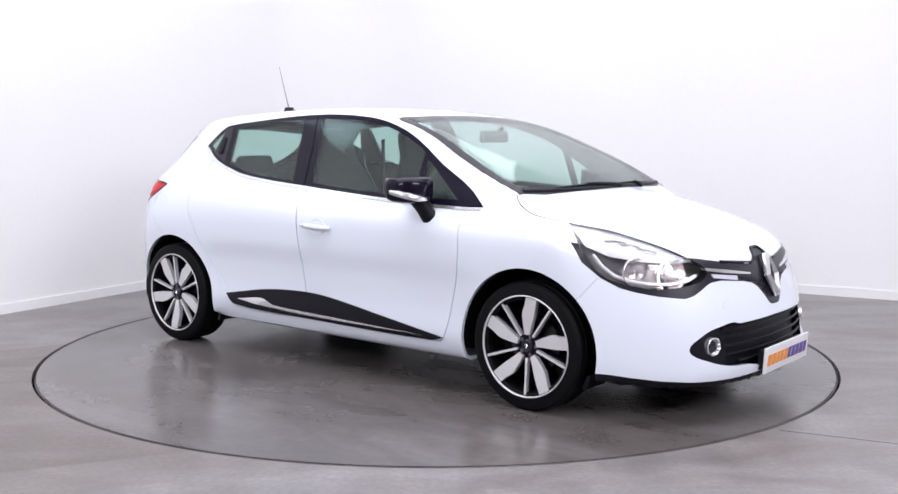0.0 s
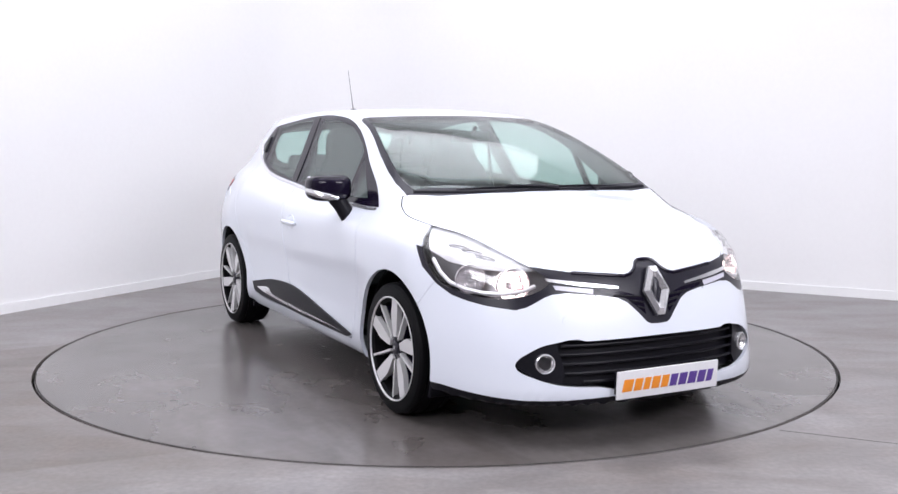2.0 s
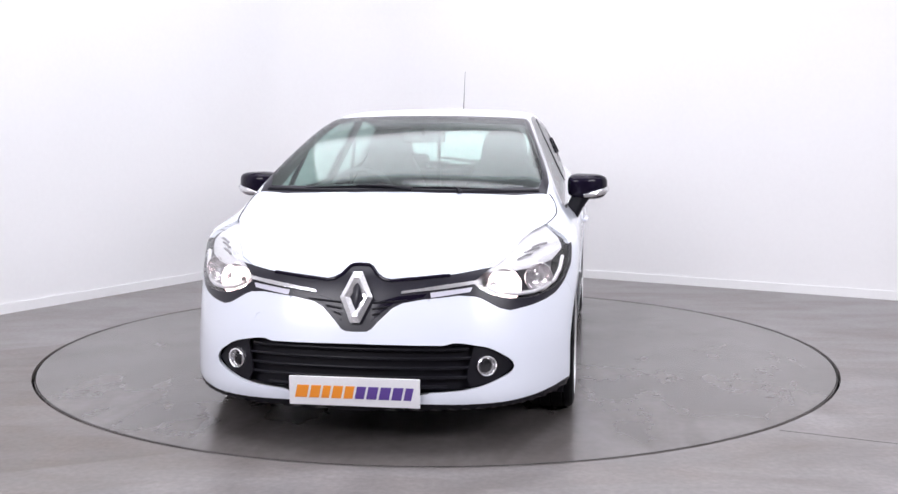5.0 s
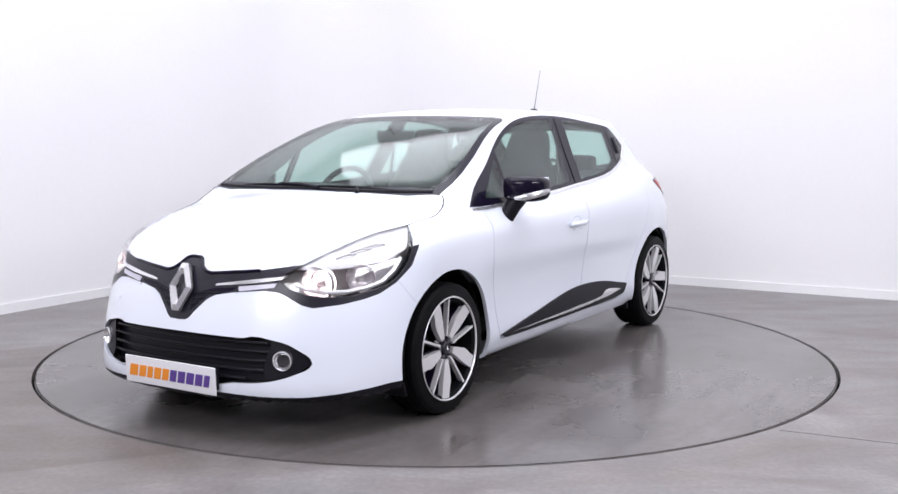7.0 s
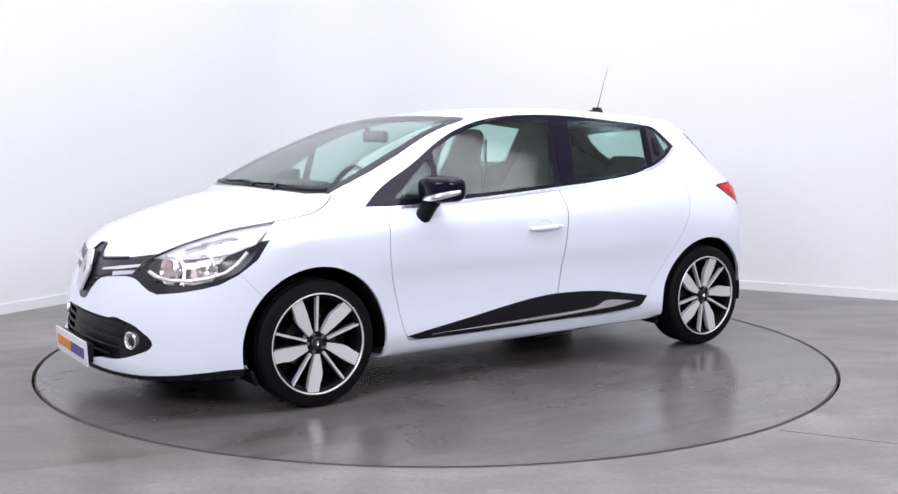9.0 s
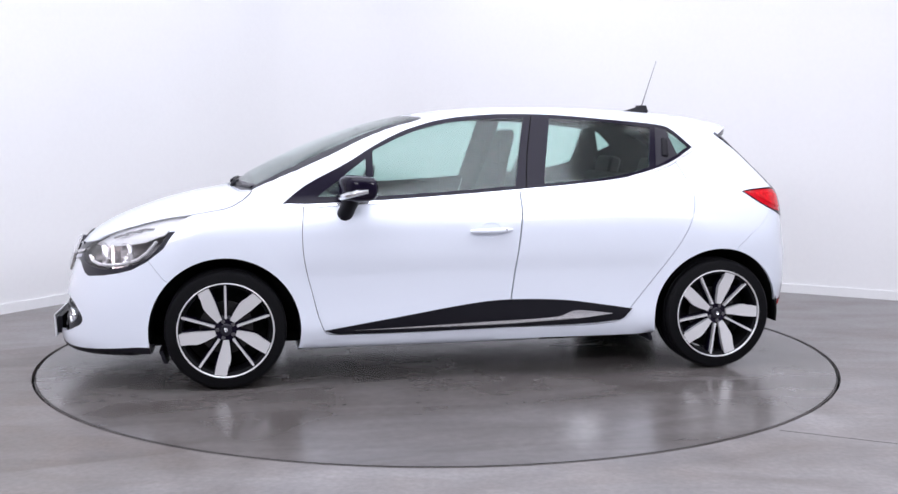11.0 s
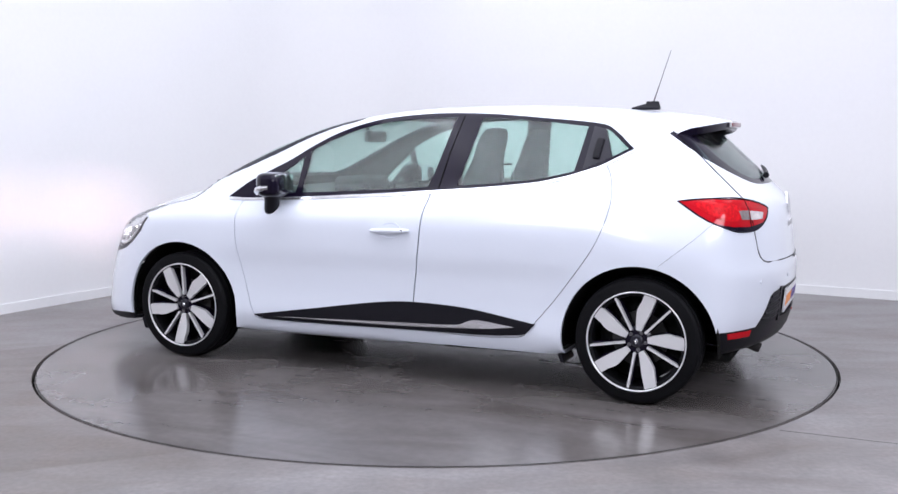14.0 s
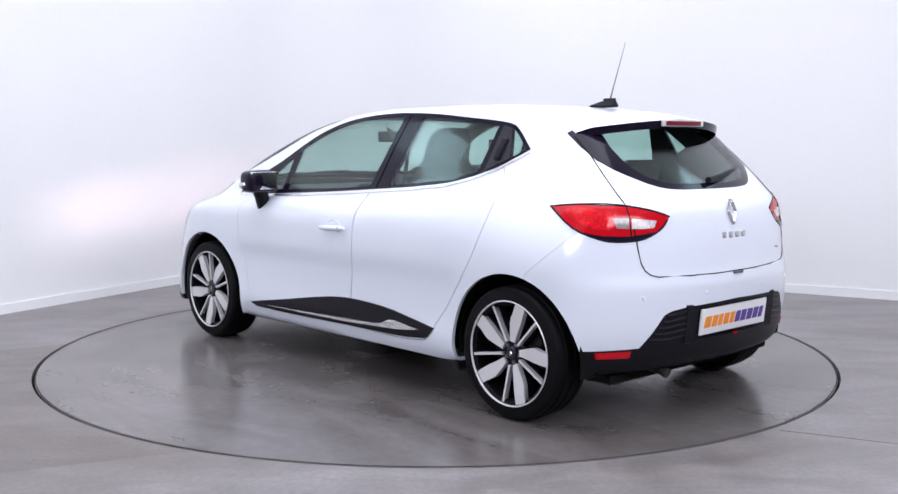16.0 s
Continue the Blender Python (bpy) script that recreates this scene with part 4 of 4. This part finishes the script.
bm = bmesh.new()
NY, NX = 24, 8
grid_top, grid_low = [], []
for i in range(NY + 1):
    y = -0.535 + 1.07 * i / NY
    tip = -1.598 + 0.15 * abs(y / 0.535) ** 2.2 + 0.035 * abs(y / 0.535) ** 8
    head = top_at(-1.31, y).z
    rt, rl = [], []
    for k in range(NX + 1):
        x = -1.30 + (tip + 1.30) * k / NX
        z = head + 0.0015 - 0.105 * (-1.31 - x) - 0.05 * (-1.31 - x) ** 2 * 4 - 0.14 * y * y * k / NX
        rt.append(bm.verts.new((x, y, z)))
        rl.append(bm.verts.new((x + (0.006 if k == NX else 0), y, z - 0.010 - 0.026 * k / NX)))
    grid_top.append(rt)
    grid_low.append(rl)
low_faces = []
for i in range(NY):
    for k in range(NX):
        bm.faces.new((grid_top[i][k], grid_top[i + 1][k], grid_top[i + 1][k + 1], grid_top[i][k + 1]))
        low_faces.append(bm.faces.new((grid_low[i][k], grid_low[i][k + 1], grid_low[i + 1][k + 1], grid_low[i + 1][k])))
    for k in (0, NX):
        f = bm.faces.new((grid_top[i][k], grid_top[i + 1][k], grid_low[i + 1][k], grid_low[i][k]))
        if k == NX:
            low_faces.append(f)
for i in (0, NY):
    for k in range(NX):
        bm.faces.new((grid_top[i][k], grid_top[i][k + 1], grid_low[i][k + 1], grid_low[i][k]))
bmesh.ops.recalc_face_normals(bm, faces=bm.faces)
for f in low_faces:
    f.material_index = 1
sp = part("spoiler", bm, PAINT, hatch_ob, "white roof spoiler with black underside")
sp.data.materials.append(GLOSS_BLACK)
part("brake_lamp", block((0.014, 0.27, 0.021), (-1.598, 0, 1.308), 0.004), DARK_RED, hatch_ob, "dark red high brake lamp")
part("lamp_plate", block((0.010, 0.32, 0.028), (-1.5955, 0, 1.308), 0.003), SILVER, hatch_ob, "silver plate round the brake lamp")
w0 = [rear_at(y, z) + Vector((-0.016, 0, 0.008)) for y, z in ((0.03, 1.045), (-0.06, 1.055), (-0.16, 1.07), (-0.27, 1.085))]
rw = part("rear_wiper", tube(w0, [0.016, 0.012, 0.011, 0.006], 8), BLACK, hatch_ob, "black rear wiper")
part("badge", turned(diamond(0.115, 0.082, 0.010, (0, 0, 0), 0), Matrix.Translation((-1.866, 0, 0.915)) @ Matrix.Rotation(math.pi, 4, "Z") @ Matrix.Rotation(radians(-8), 4, "Y")), CHROME, hatch_ob, "chrome diamond badge", smooth=20)
for k in range(4):
    y = 0.075 - 0.05 * k
    q = rear_at(y, 0.815)
    part("name_bar", block((0.006, 0.034, 0.028), q, 0.002), CHROME, hatch_ob, "plain chrome name bar")
q = rear_at(-0.42, 0.73)
part("name_bar", block((0.006, 0.05, 0.014), q, 0.002), CHROME, hatch_ob)
part("hatch_button", block((0.016, 0.07, 0.010), rear_at(0.0, 0.648) + Vector((-0.001, 0, 0)), 0.003), BEZEL, hatch_ob)
for y in (0.56, 0.22, -0.22, -0.56):
    q = rear_at(abs(y), 0.575)
    q.y = y
    part("parking_sensor", turned(lathe([(0.0, 0.002), (0.0105, 0.002), (0.0125, -0.003), (0.0, -0.003)], 18), facing(q, (-0.95, 0.3 * y, 0))), PAINT, car)

# number plates with plain bars
def number_plate(at, yaw, lean):
    p = part("number_plate", turned(block((0.010, 0.522, 0.116), bevel=0.003), Matrix.Translation(at) @ Matrix.Rotation(radians(yaw), 4, "Z") @ Matrix.Rotation(radians(lean), 4, "Y")), PLATE, car, "white plate with orange and purple bars")
    m = Matrix.Translation(at) @ Matrix.Rotation(radians(yaw), 4, "Z") @ Matrix.Rotation(radians(lean), 4, "Y")
    widths = (0.054, 0.045, 0.037, 0.045, 0.042, 0.042, 0.046, 0.047, 0.045, 0.036)
    for k in range(10):
        y = -0.2355 + sum(widths[:k]) + widths[k] / 2 + 0.0035 * k
        b = block((0.003, widths[k] - 0.006, 0.050), bevel=0.0008)
        for v in b.verts:
            v.co.y += 0.22 * v.co.z
        part("bar", turned(b, m @ Matrix.Translation((0.0055, y, -0.002))), ORANGE if k < 5 else PURPLE, p, "orange bar" if k < 5 else "purple bar")
    return p


number_plate((2.186, 0.006, 0.254), 0, 3)
part("plate_holder", block((0.03, 0.50, 0.09), (2.166, 0.006, 0.256), 0.006), BLACK, car)
number_plate((-1.893, 0.0, 0.447), 180, 6)
part("plate_recess", block((0.02, 0.70, 0.17), (-1.872, 0, 0.447), 0.004, turn=Matrix.Rotation(radians(-5), 4, "Y")), BLACK, car, "black recess behind the plate")
for k in range(5):
    z = 0.395 + 0.026 * k
    pts = [rear_at(y, z) + Vector((0.002, 0, 0.006 * math.sin(24 * y))) for y in np.linspace(0.345, 0.53 - 0.02 * k, 9)]
    for s in (1, -1):
        part("guard_rib", tube([Vector((p.x, s * p.y, p.z)) for p in pts], 0.007, 6), BLACK, car)
part("exhaust", tube([(-1.60, 0.36, 0.25), (-1.74, 0.36, 0.242), (-1.80, 0.36, 0.222)], 0.024, 14), DULL_STEEL, car, "steel exhaust pipe")
part("fog_glow", block((0.006, 0.03, 0.008), (-1.905, 0.0, 0.375), 0.002), RED, car)

# thin joints
def joint(points, r=0.0016):
    return tube(points, r, 5)


hood_side = [top_at(x, y) for x, y in ((1.458, 0.714), (1.40, 0.729), (1.34, 0.741), (1.29, 0.749), (1.255, 0.750), (1.21, 0.744), (1.175, 0.729), (1.16, 0.712))]
twin("hood_joint", tube(hood_side, 0.0017, 6), UNDER)
edge = [(0.548, 1.245), (0.557, 1.16), (0.572, 1.085), (0.580, 1.03), (0.582, 0.957), (0.578, 0.86), (0.571, 0.769), (0.562, 0.72), (0.548, 0.690), (0.522, 0.670), (0.488, 0.661), (0.32, 0.657), (0.159, 0.655), (0.0, 0.655)]
left = [rear_at(y, z) for y, z in edge]
part("hatch_joint", tube(left + [Vector((p.x, -p.y, p.z)) for p in reversed(left[:-1])], 0.0030, 6), UNDER, car, "dark joint round the hatch")
# dark grey line in place of the shade under the hatch's lower lip
part("hatch_lip_shade", tube([p + Vector((0.004, 0, -0.007)) for p in left[10:]] + [Vector((p.x + 0.004, -p.y, p.z - 0.007)) for p in reversed(left[10:-1])], 0.006, 6), BEZEL, car)
part("tow_cover", turned(lathe([(0.0235, 0.0004), (0.0245, 0.0004), (0.0245, -0.002), (0.0235, -0.002)], 32), facing(Vector((front_at(0.41, 0.515).x, -0.41, 0.515)), (0.95, -0.22, 0.2))), PAINT, car)
q = side_at(-1.45, 0.835)
part("fuel_flap", turned(lathe([(0.076, 0.001), (0.078, 0.001), (0.078, -0.003), (0.076, -0.003)], 40), facing(Vector((q.x, -q.y, q.z)), (-0.1, -0.97, 0.2))), PAINT, car)


# ---- wheels ----
TYRE = lathe([(0.216, -0.088), (0.232, -0.097), (0.262, -0.102), (0.284, -0.096), (0.2945, -0.084), (0.297, -0.062), (0.292, -0.058), (0.292, -0.050), (0.298, -0.046), (0.298, -0.006), (0.292, -0.003), (0.292, 0.003), (0.298, 0.006),
              (0.298, 0.046), (0.292, 0.050), (0.292, 0.058), (0.297, 0.062), (0.2945, 0.084), (0.284, 0.096), (0.262, 0.102), (0.245, 0.101), (0.241, 0.103), (0.236, 0.099), (0.222, 0.092), (0.214, 0.085), (0.205, 0.0)], 96)
BARREL = lathe([(0.219, 0.086), (0.206, 0.070), (0.200, 0.02), (0.198, -0.085), (0.216, -0.088), (0.210, 0.02)], 72)
RIM = lathe([(0.2265, 0.088), (0.2258, 0.096), (0.2225, 0.098), (0.2195, 0.095), (0.2180, 0.086), (0.2205, 0.080)], 96)
WEB = lathe([(0.0, 0.070), (0.055, 0.068), (0.070, 0.055), (0.060, 0.030), (0.0, 0.025)], 48)
ROTOR = lathe([(0.03, 0.012), (0.132, 0.012), (0.132, -0.010), (0.03, -0.010)], 56)
SHADE = lathe([(0.02, -0.02), (0.199, -0.02), (0.199, -0.03), (0.02, -0.03)], 56)
CAP = lathe([(0.0, 0.084), (0.024, 0.082), (0.030, 0.076), (0.030, 0.060), (0.0, 0.060)], 32)
NUT = lathe([(0.0, 0.074), (0.008, 0.073), (0.010, 0.069), (0.010, 0.055), (0.0, 0.055)], 12)


def plate_bm(outline, y0, y1, dish):
    """A plate in the wheel's plane, its hub end set back by dish."""
    bm = bmesh.new()
    at = lambda r, a, y: bm.verts.new((r * math.cos(radians(a)), y - dish * (1 - min(r / 0.2, 1)), r * math.sin(radians(a))))
    a, b = [[at(r, t, y) for r, t in outline] for y in (y0, y1)]
    n = len(outline)
    bm.faces.new(a)
    bm.faces.new(b)
    for i in range(n):
        bm.faces.new((a[i], a[(i + 1) % n], b[(i + 1) % n], b[i]))
    bmesh.ops.recalc_face_normals(bm, faces=bm.faces)
    bmesh.ops.triangulate(bm, faces=[f for f in bm.faces if len(f.verts) > 4])
    return bm


def polar(points):
    """(along, across) turned into (radius, angle)."""
    return [(math.hypot(u, v), math.degrees(math.atan2(v, u))) for u, v in points]


BLADE = plate_bm(polar([(0.050, -0.012), (0.072, -0.015), (0.100, -0.0185), (0.135, -0.021), (0.155, -0.0175), (0.180, -0.007), (0.2160, 0.001), (0.2165, 0.012), (0.2140, 0.030), (0.2095, 0.057),
                        (0.180, 0.051), (0.140, 0.041), (0.105, 0.030), (0.080, 0.022), (0.064, 0.0175), (0.050, 0.014)]), 0.066, 0.089, 0.016)
BLADE_BACK = plate_bm(polar([(0.048, -0.016), (0.100, -0.022), (0.140, -0.0245), (0.180, -0.011), (0.2135, -0.003), (0.2135, 0.030), (0.204, 0.064), (0.140, 0.049), (0.080, 0.026), (0.048, 0.018)]), 0.030, 0.0655, 0.016)
FINE = plate_bm([(0.054, -6), (0.10, -2.7), (0.2165, -1.4), (0.2165, 1.4), (0.10, 2.7), (0.054, 6)], 0.066, 0.088, 0.014)
FINE_BACK = plate_bm([(0.05, -11), (0.10, -6), (0.214, -3.4), (0.214, 3.4), (0.10, 6), (0.05, 11)], 0.030, 0.0655, 0.014)


def as_mesh(name, bm, mat):
    me = bpy.data.meshes.new(name)
    bm.to_mesh(me)
    bm.free()
    me.materials.append(mat)
    me.shade_smooth()
    me.set_sharp_from_angle(angle=radians(32))
    return me


SPREAD = Matrix.Diagonal((1.045, 1.055, 1.045, 1))
for bm in (RIM, BARREL, BLADE, BLADE_BACK, FINE, FINE_BACK):
    turned(bm, SPREAD)
WHEEL = {"tyre": as_mesh("tyre", TYRE, RUBBER), "barrel": as_mesh("barrel", BARREL, GLOSS_BLACK), "rim": as_mesh("rim", RIM, SILVER), "hub": as_mesh("hub", WEB, GLOSS_BLACK),
         "brake_disc": as_mesh("brake_disc", ROTOR, DULL_STEEL), "backplate": as_mesh("backplate", SHADE, UNDER), "centre_cap": as_mesh("centre_cap", CAP, SATIN_BLACK)}
SPOKES = (("broad_spoke", as_mesh("broad_spoke", BLADE, SILVER), 0), ("spoke_back", as_mesh("spoke_back", BLADE_BACK, GLOSS_BLACK), 0), ("fine_spoke", as_mesh("fine_spoke", FINE, SILVER), 36), ("spoke_back", as_mesh("spoke_back", FINE_BACK, GLOSS_BLACK), 36))
NUT_ME = as_mesh("wheel_nut", NUT, BEZEL)
CAP_MARK = as_mesh("cap_mark", turned(diamond(0.022, 0.018, 0.003, (0, 0, 0), 0), Matrix.Translation((0, 0.083, 0)) @ Matrix.Rotation(radians(90), 4, "Z")), CHROME)


def wheel(x, y, start, flip):
    w = new("wheel")
    w.parent = car
    tagged(w, "black tyre on a black and silver alloy wheel")
    w.matrix_basis = pose(x, y, 0.299, 0, 0, 180 if flip else 0)
    for name, me in WHEEL.items():
        new(name, me).parent = w
    new("cap_mark", CAP_MARK).parent = w
    for k in range(5):
        for name, me, off in SPOKES:
            s = new(name, me)
            s.parent = w
            s.matrix_basis = pose(0, 0, 0, 0, -(start + off + 72 * k), 0)
        n = new("wheel_nut", NUT_ME)
        n.parent = w
        n.matrix_basis = pose(0.042 * math.cos(radians(start + 18 + 72 * k)), 0, 0.042 * math.sin(radians(start + 18 + 72 * k)))
    return w


wheel(1.298, 0.742, -90, False)
wheel(-1.298, 0.740, -117, False)
wheel(1.298, -0.742, -126, True)
wheel(-1.298, -0.740, -93, True)

# arch liners
for x, r in ((1.30, 0.374), (-1.297, 0.369)):
    bm = bmesh.new()
    rows = []
    for k in range(41):
        a = radians(-8 + 196 * k / 40)
        cx, cz = math.cos(a), math.sin(a)
        rows.append([bm.verts.new((x + rr * cx, yy, 0.29 + rr * cz)) for rr, yy in ((r - 0.004, 0.785 if x > 0 else 0.78), (r - 0.004, 0.49), (0.02, 0.49), (0.02, 0.478), (r + 0.006, 0.478), (r + 0.006, 0.785 if x > 0 else 0.78))])
    for k in range(40):
        for j in range(6):
            bm.faces.new((rows[k][j], rows[k][(j + 1) % 6], rows[k + 1][(j + 1) % 6], rows[k + 1][j]))
    for e in (0, -1):
        bm.faces.new(rows[e])
    bmesh.ops.recalc_face_normals(bm, faces=bm.faces)
    twin("arch_liner", bm, UNDER, None, "black wheel arch liner")
for x, z, tall in ((1.600, 0.168, 0.065), (-0.925, 0.182, 0.045)):
    flap = block((0.022, 0.17, tall), (x, 0.715, z), 0.006)
    for v in flap.verts:
        v.co.x -= 0.35 * (z - v.co.z)
    twin("air_deflector", flap, BLACK, None, "black rubber air deflector")
part("underfloor", block((3.5, 1.24, 0.05), (0.05, 0, 0.215), 0.02), UNDER, car, "dark underfloor")
part("sump", block((0.7, 0.8, 0.08), (1.35, 0, 0.20), 0.03), UNDER, car)
part("rear_beam", block((0.16, 0.95, 0.10), (-1.30, 0, 0.24), 0.03), UNDER, car)


# ---- cabin ----
def seat(x, y):
    s = new("seat")
    s.parent = car
    tagged(s, "dark grey fabric sports seat")
    s.matrix_basis = pose(x, y, 0)
    part("cushion", block((0.50, 0.48, 0.16), (0.10, 0, 0.50), 0.05), FABRIC, s)
    bm = bmesh.new()
    rings = []
    for zz, w, d in ((0.50, 0.23, 0.07), (0.62, 0.245, 0.075), (0.80, 0.245, 0.065), (0.95, 0.235, 0.055), (1.05, 0.19, 0.05), (1.12, 0.145, 0.05), (1.20, 0.135, 0.052), (1.255, 0.12, 0.048), (1.285, 0.085, 0.036), (1.292, 0.03, 0.01)):
        xx = -0.13 - 0.30 * (zz - 0.5)
        rings.append([bm.verts.new((xx + d * math.copysign(abs(math.cos(a)) ** 0.6, math.cos(a)), w * math.copysign(abs(math.sin(a)) ** 0.6, math.sin(a)), zz)) for a in (2 * math.pi * k / 28 for k in range(28))])
    for i in range(len(rings) - 1):
        for k in range(28):
            bm.faces.new((rings[i][k], rings[i][(k + 1) % 28], rings[i + 1][(k + 1) % 28], rings[i + 1][k]))
    bm.faces.new(rings[0])
    bm.faces.new(rings[-1])
    bmesh.ops.recalc_face_normals(bm, faces=bm.faces)
    part("backrest", bm, FABRIC, s, smooth=60)


seat(-0.05, 0.36)
seat(-0.05, -0.36)
part("rear_bench", block((0.48, 1.18, 0.18), (-0.72, 0, 0.52), 0.05), FABRIC, car, "dark fabric rear bench")
part("rear_backrest", turned(block((0.14, 1.18, 0.50), bevel=0.05), Matrix.Translation((-1.02, 0, 0.78)) @ Matrix.Rotation(radians(-14), 4, "Y")), FABRIC, car)
for y in (0.36, -0.36):
    part("rear_headrest", turned(block((0.08, 0.26, 0.13), bevel=0.035), Matrix.Translation((-1.09, y, 1.06)) @ Matrix.Rotation(radians(-14), 4, "Y")), FABRIC, car)
part("parcel_shelf", block((0.42, 1.06, 0.03), (-1.36, 0, 0.955), 0.01), DASH, car)
dash = block((0.50, 1.34, 0.30), (0.93, 0, 0.78), 0.07, 4)
for v in dash.verts:
    if v.co.x > 1.0 and v.co.z > 0.8:
        v.co.z += 0.01
part("dashboard", dash, DASH, car, "dark grey dashboard")
part("binnacle", block((0.24, 0.34, 0.12), (0.79, -0.36, 0.935), 0.045, 4), DASH, car)
part("centre_stack", block((0.14, 0.26, 0.32), (0.66, 0, 0.80), 0.04), GLOSS_BLACK, car)
TILT = Matrix.Translation((0.50, -0.36, 0.895)) @ Matrix.Rotation(radians(-24), 4, "Y")
steer = part("steering_wheel", turned(tube([(0, 0.185 * math.cos(2 * math.pi * k / 40), 0.185 * math.sin(2 * math.pi * k / 40)) for k in range(40)], 0.016, 10, closed=True), TILT), DASH, car, "dark steering wheel")
part("wheel_hub", turned(block((0.05, 0.15, 0.11), bevel=0.02), TILT @ Matrix.Translation((0.02, 0, -0.01))), DASH, steer)
for a, b in (((0.01, 0.05, 0), (0, 0.178, 0.01)), ((0.01, -0.05, 0), (0, -0.178, 0.01)), ((0.01, 0, -0.04), (0, 0, -0.18))):
    part("wheel_spoke", turned(tube([a, b], 0.014, 8), TILT), SILVER, steer)
part("column", tube([(0.53, -0.36, 0.885), (0.78, -0.36, 0.80)], 0.04, 12), DASH, car)
im = part("interior_mirror", block((0.035, 0.235, 0.065), (0.50, 0, 1.245), 0.016), DASH, car, "dark interior mirror")
part("mirror_stem", tube([(0.51, 0, 1.26), (0.56, 0, 1.295)], 0.011, 8), DASH, im)
part("headlining", block((1.45, 0.86, 0.02), (-0.48, 0, 1.352), 0.008), material("pale_headlining", (0.42, 0.42, 0.41), 0.9, grain=0.08, size=150), car, "pale grey headlining")
post = part("cabin_post", block((0.014, 0.022, 0.40), (-0.297, -0.04, 1.03), 0.005), BLACK, car, "black post between the seats")
part("post_clamp", block((0.05, 0.16, 0.014), (-0.30, -0.05, 1.088), 0.005), BLACK, post)
part("centre_console", block((0.95, 0.18, 0.16), (0.18, 0, 0.56), 0.04), DASH, car, "dark centre console")
for y in (0.60, -0.60):
    part("belt", tube([(-0.33, y * 0.97, 1.22), (-0.30, y, 0.95), (-0.24, y, 0.62)], 0.010, 6), FABRIC, car, "dark seat belt")


def motions():
    """Table and car turn together, clockwise seen from above."""
    turns = [(0.0, -39.51), (0.5, -45.16), (1.0, -51.22), (1.5, -56.86), (2.0, -63.0), (2.5, -68.7), (3.0, -74.9), (3.5, -80.6), (4.0, -86.84), (4.5, -92.62),
             (5.0, -98.79), (5.2, -101.19), (7.5, -128.28), (8.0, -134.5), (8.5, -140.23), (9.0, -146.14), (11.5, -175.17), (12.0, -181.06), (12.5, -186.68),
             (13.0, -192.7), (13.5, -198.51), (14.0, -204.44), (14.5, -210.17), (15.0, -216.26), (15.5, -222.01), (16.0, -228.13)]
    rows = []
    for t, a in turns:
        c, s = math.cos(radians(a)), math.sin(radians(a))
        rows.append((t, pose(-0.0856 * c + 0.0120 * s, -0.0856 * s - 0.0120 * c, 0, 0, 0, a)))
    walk(car, rows)
    walk(turntable, [(t, pose(0, 0, 0, 0, 0, a)) for t, a in turns])


motions()
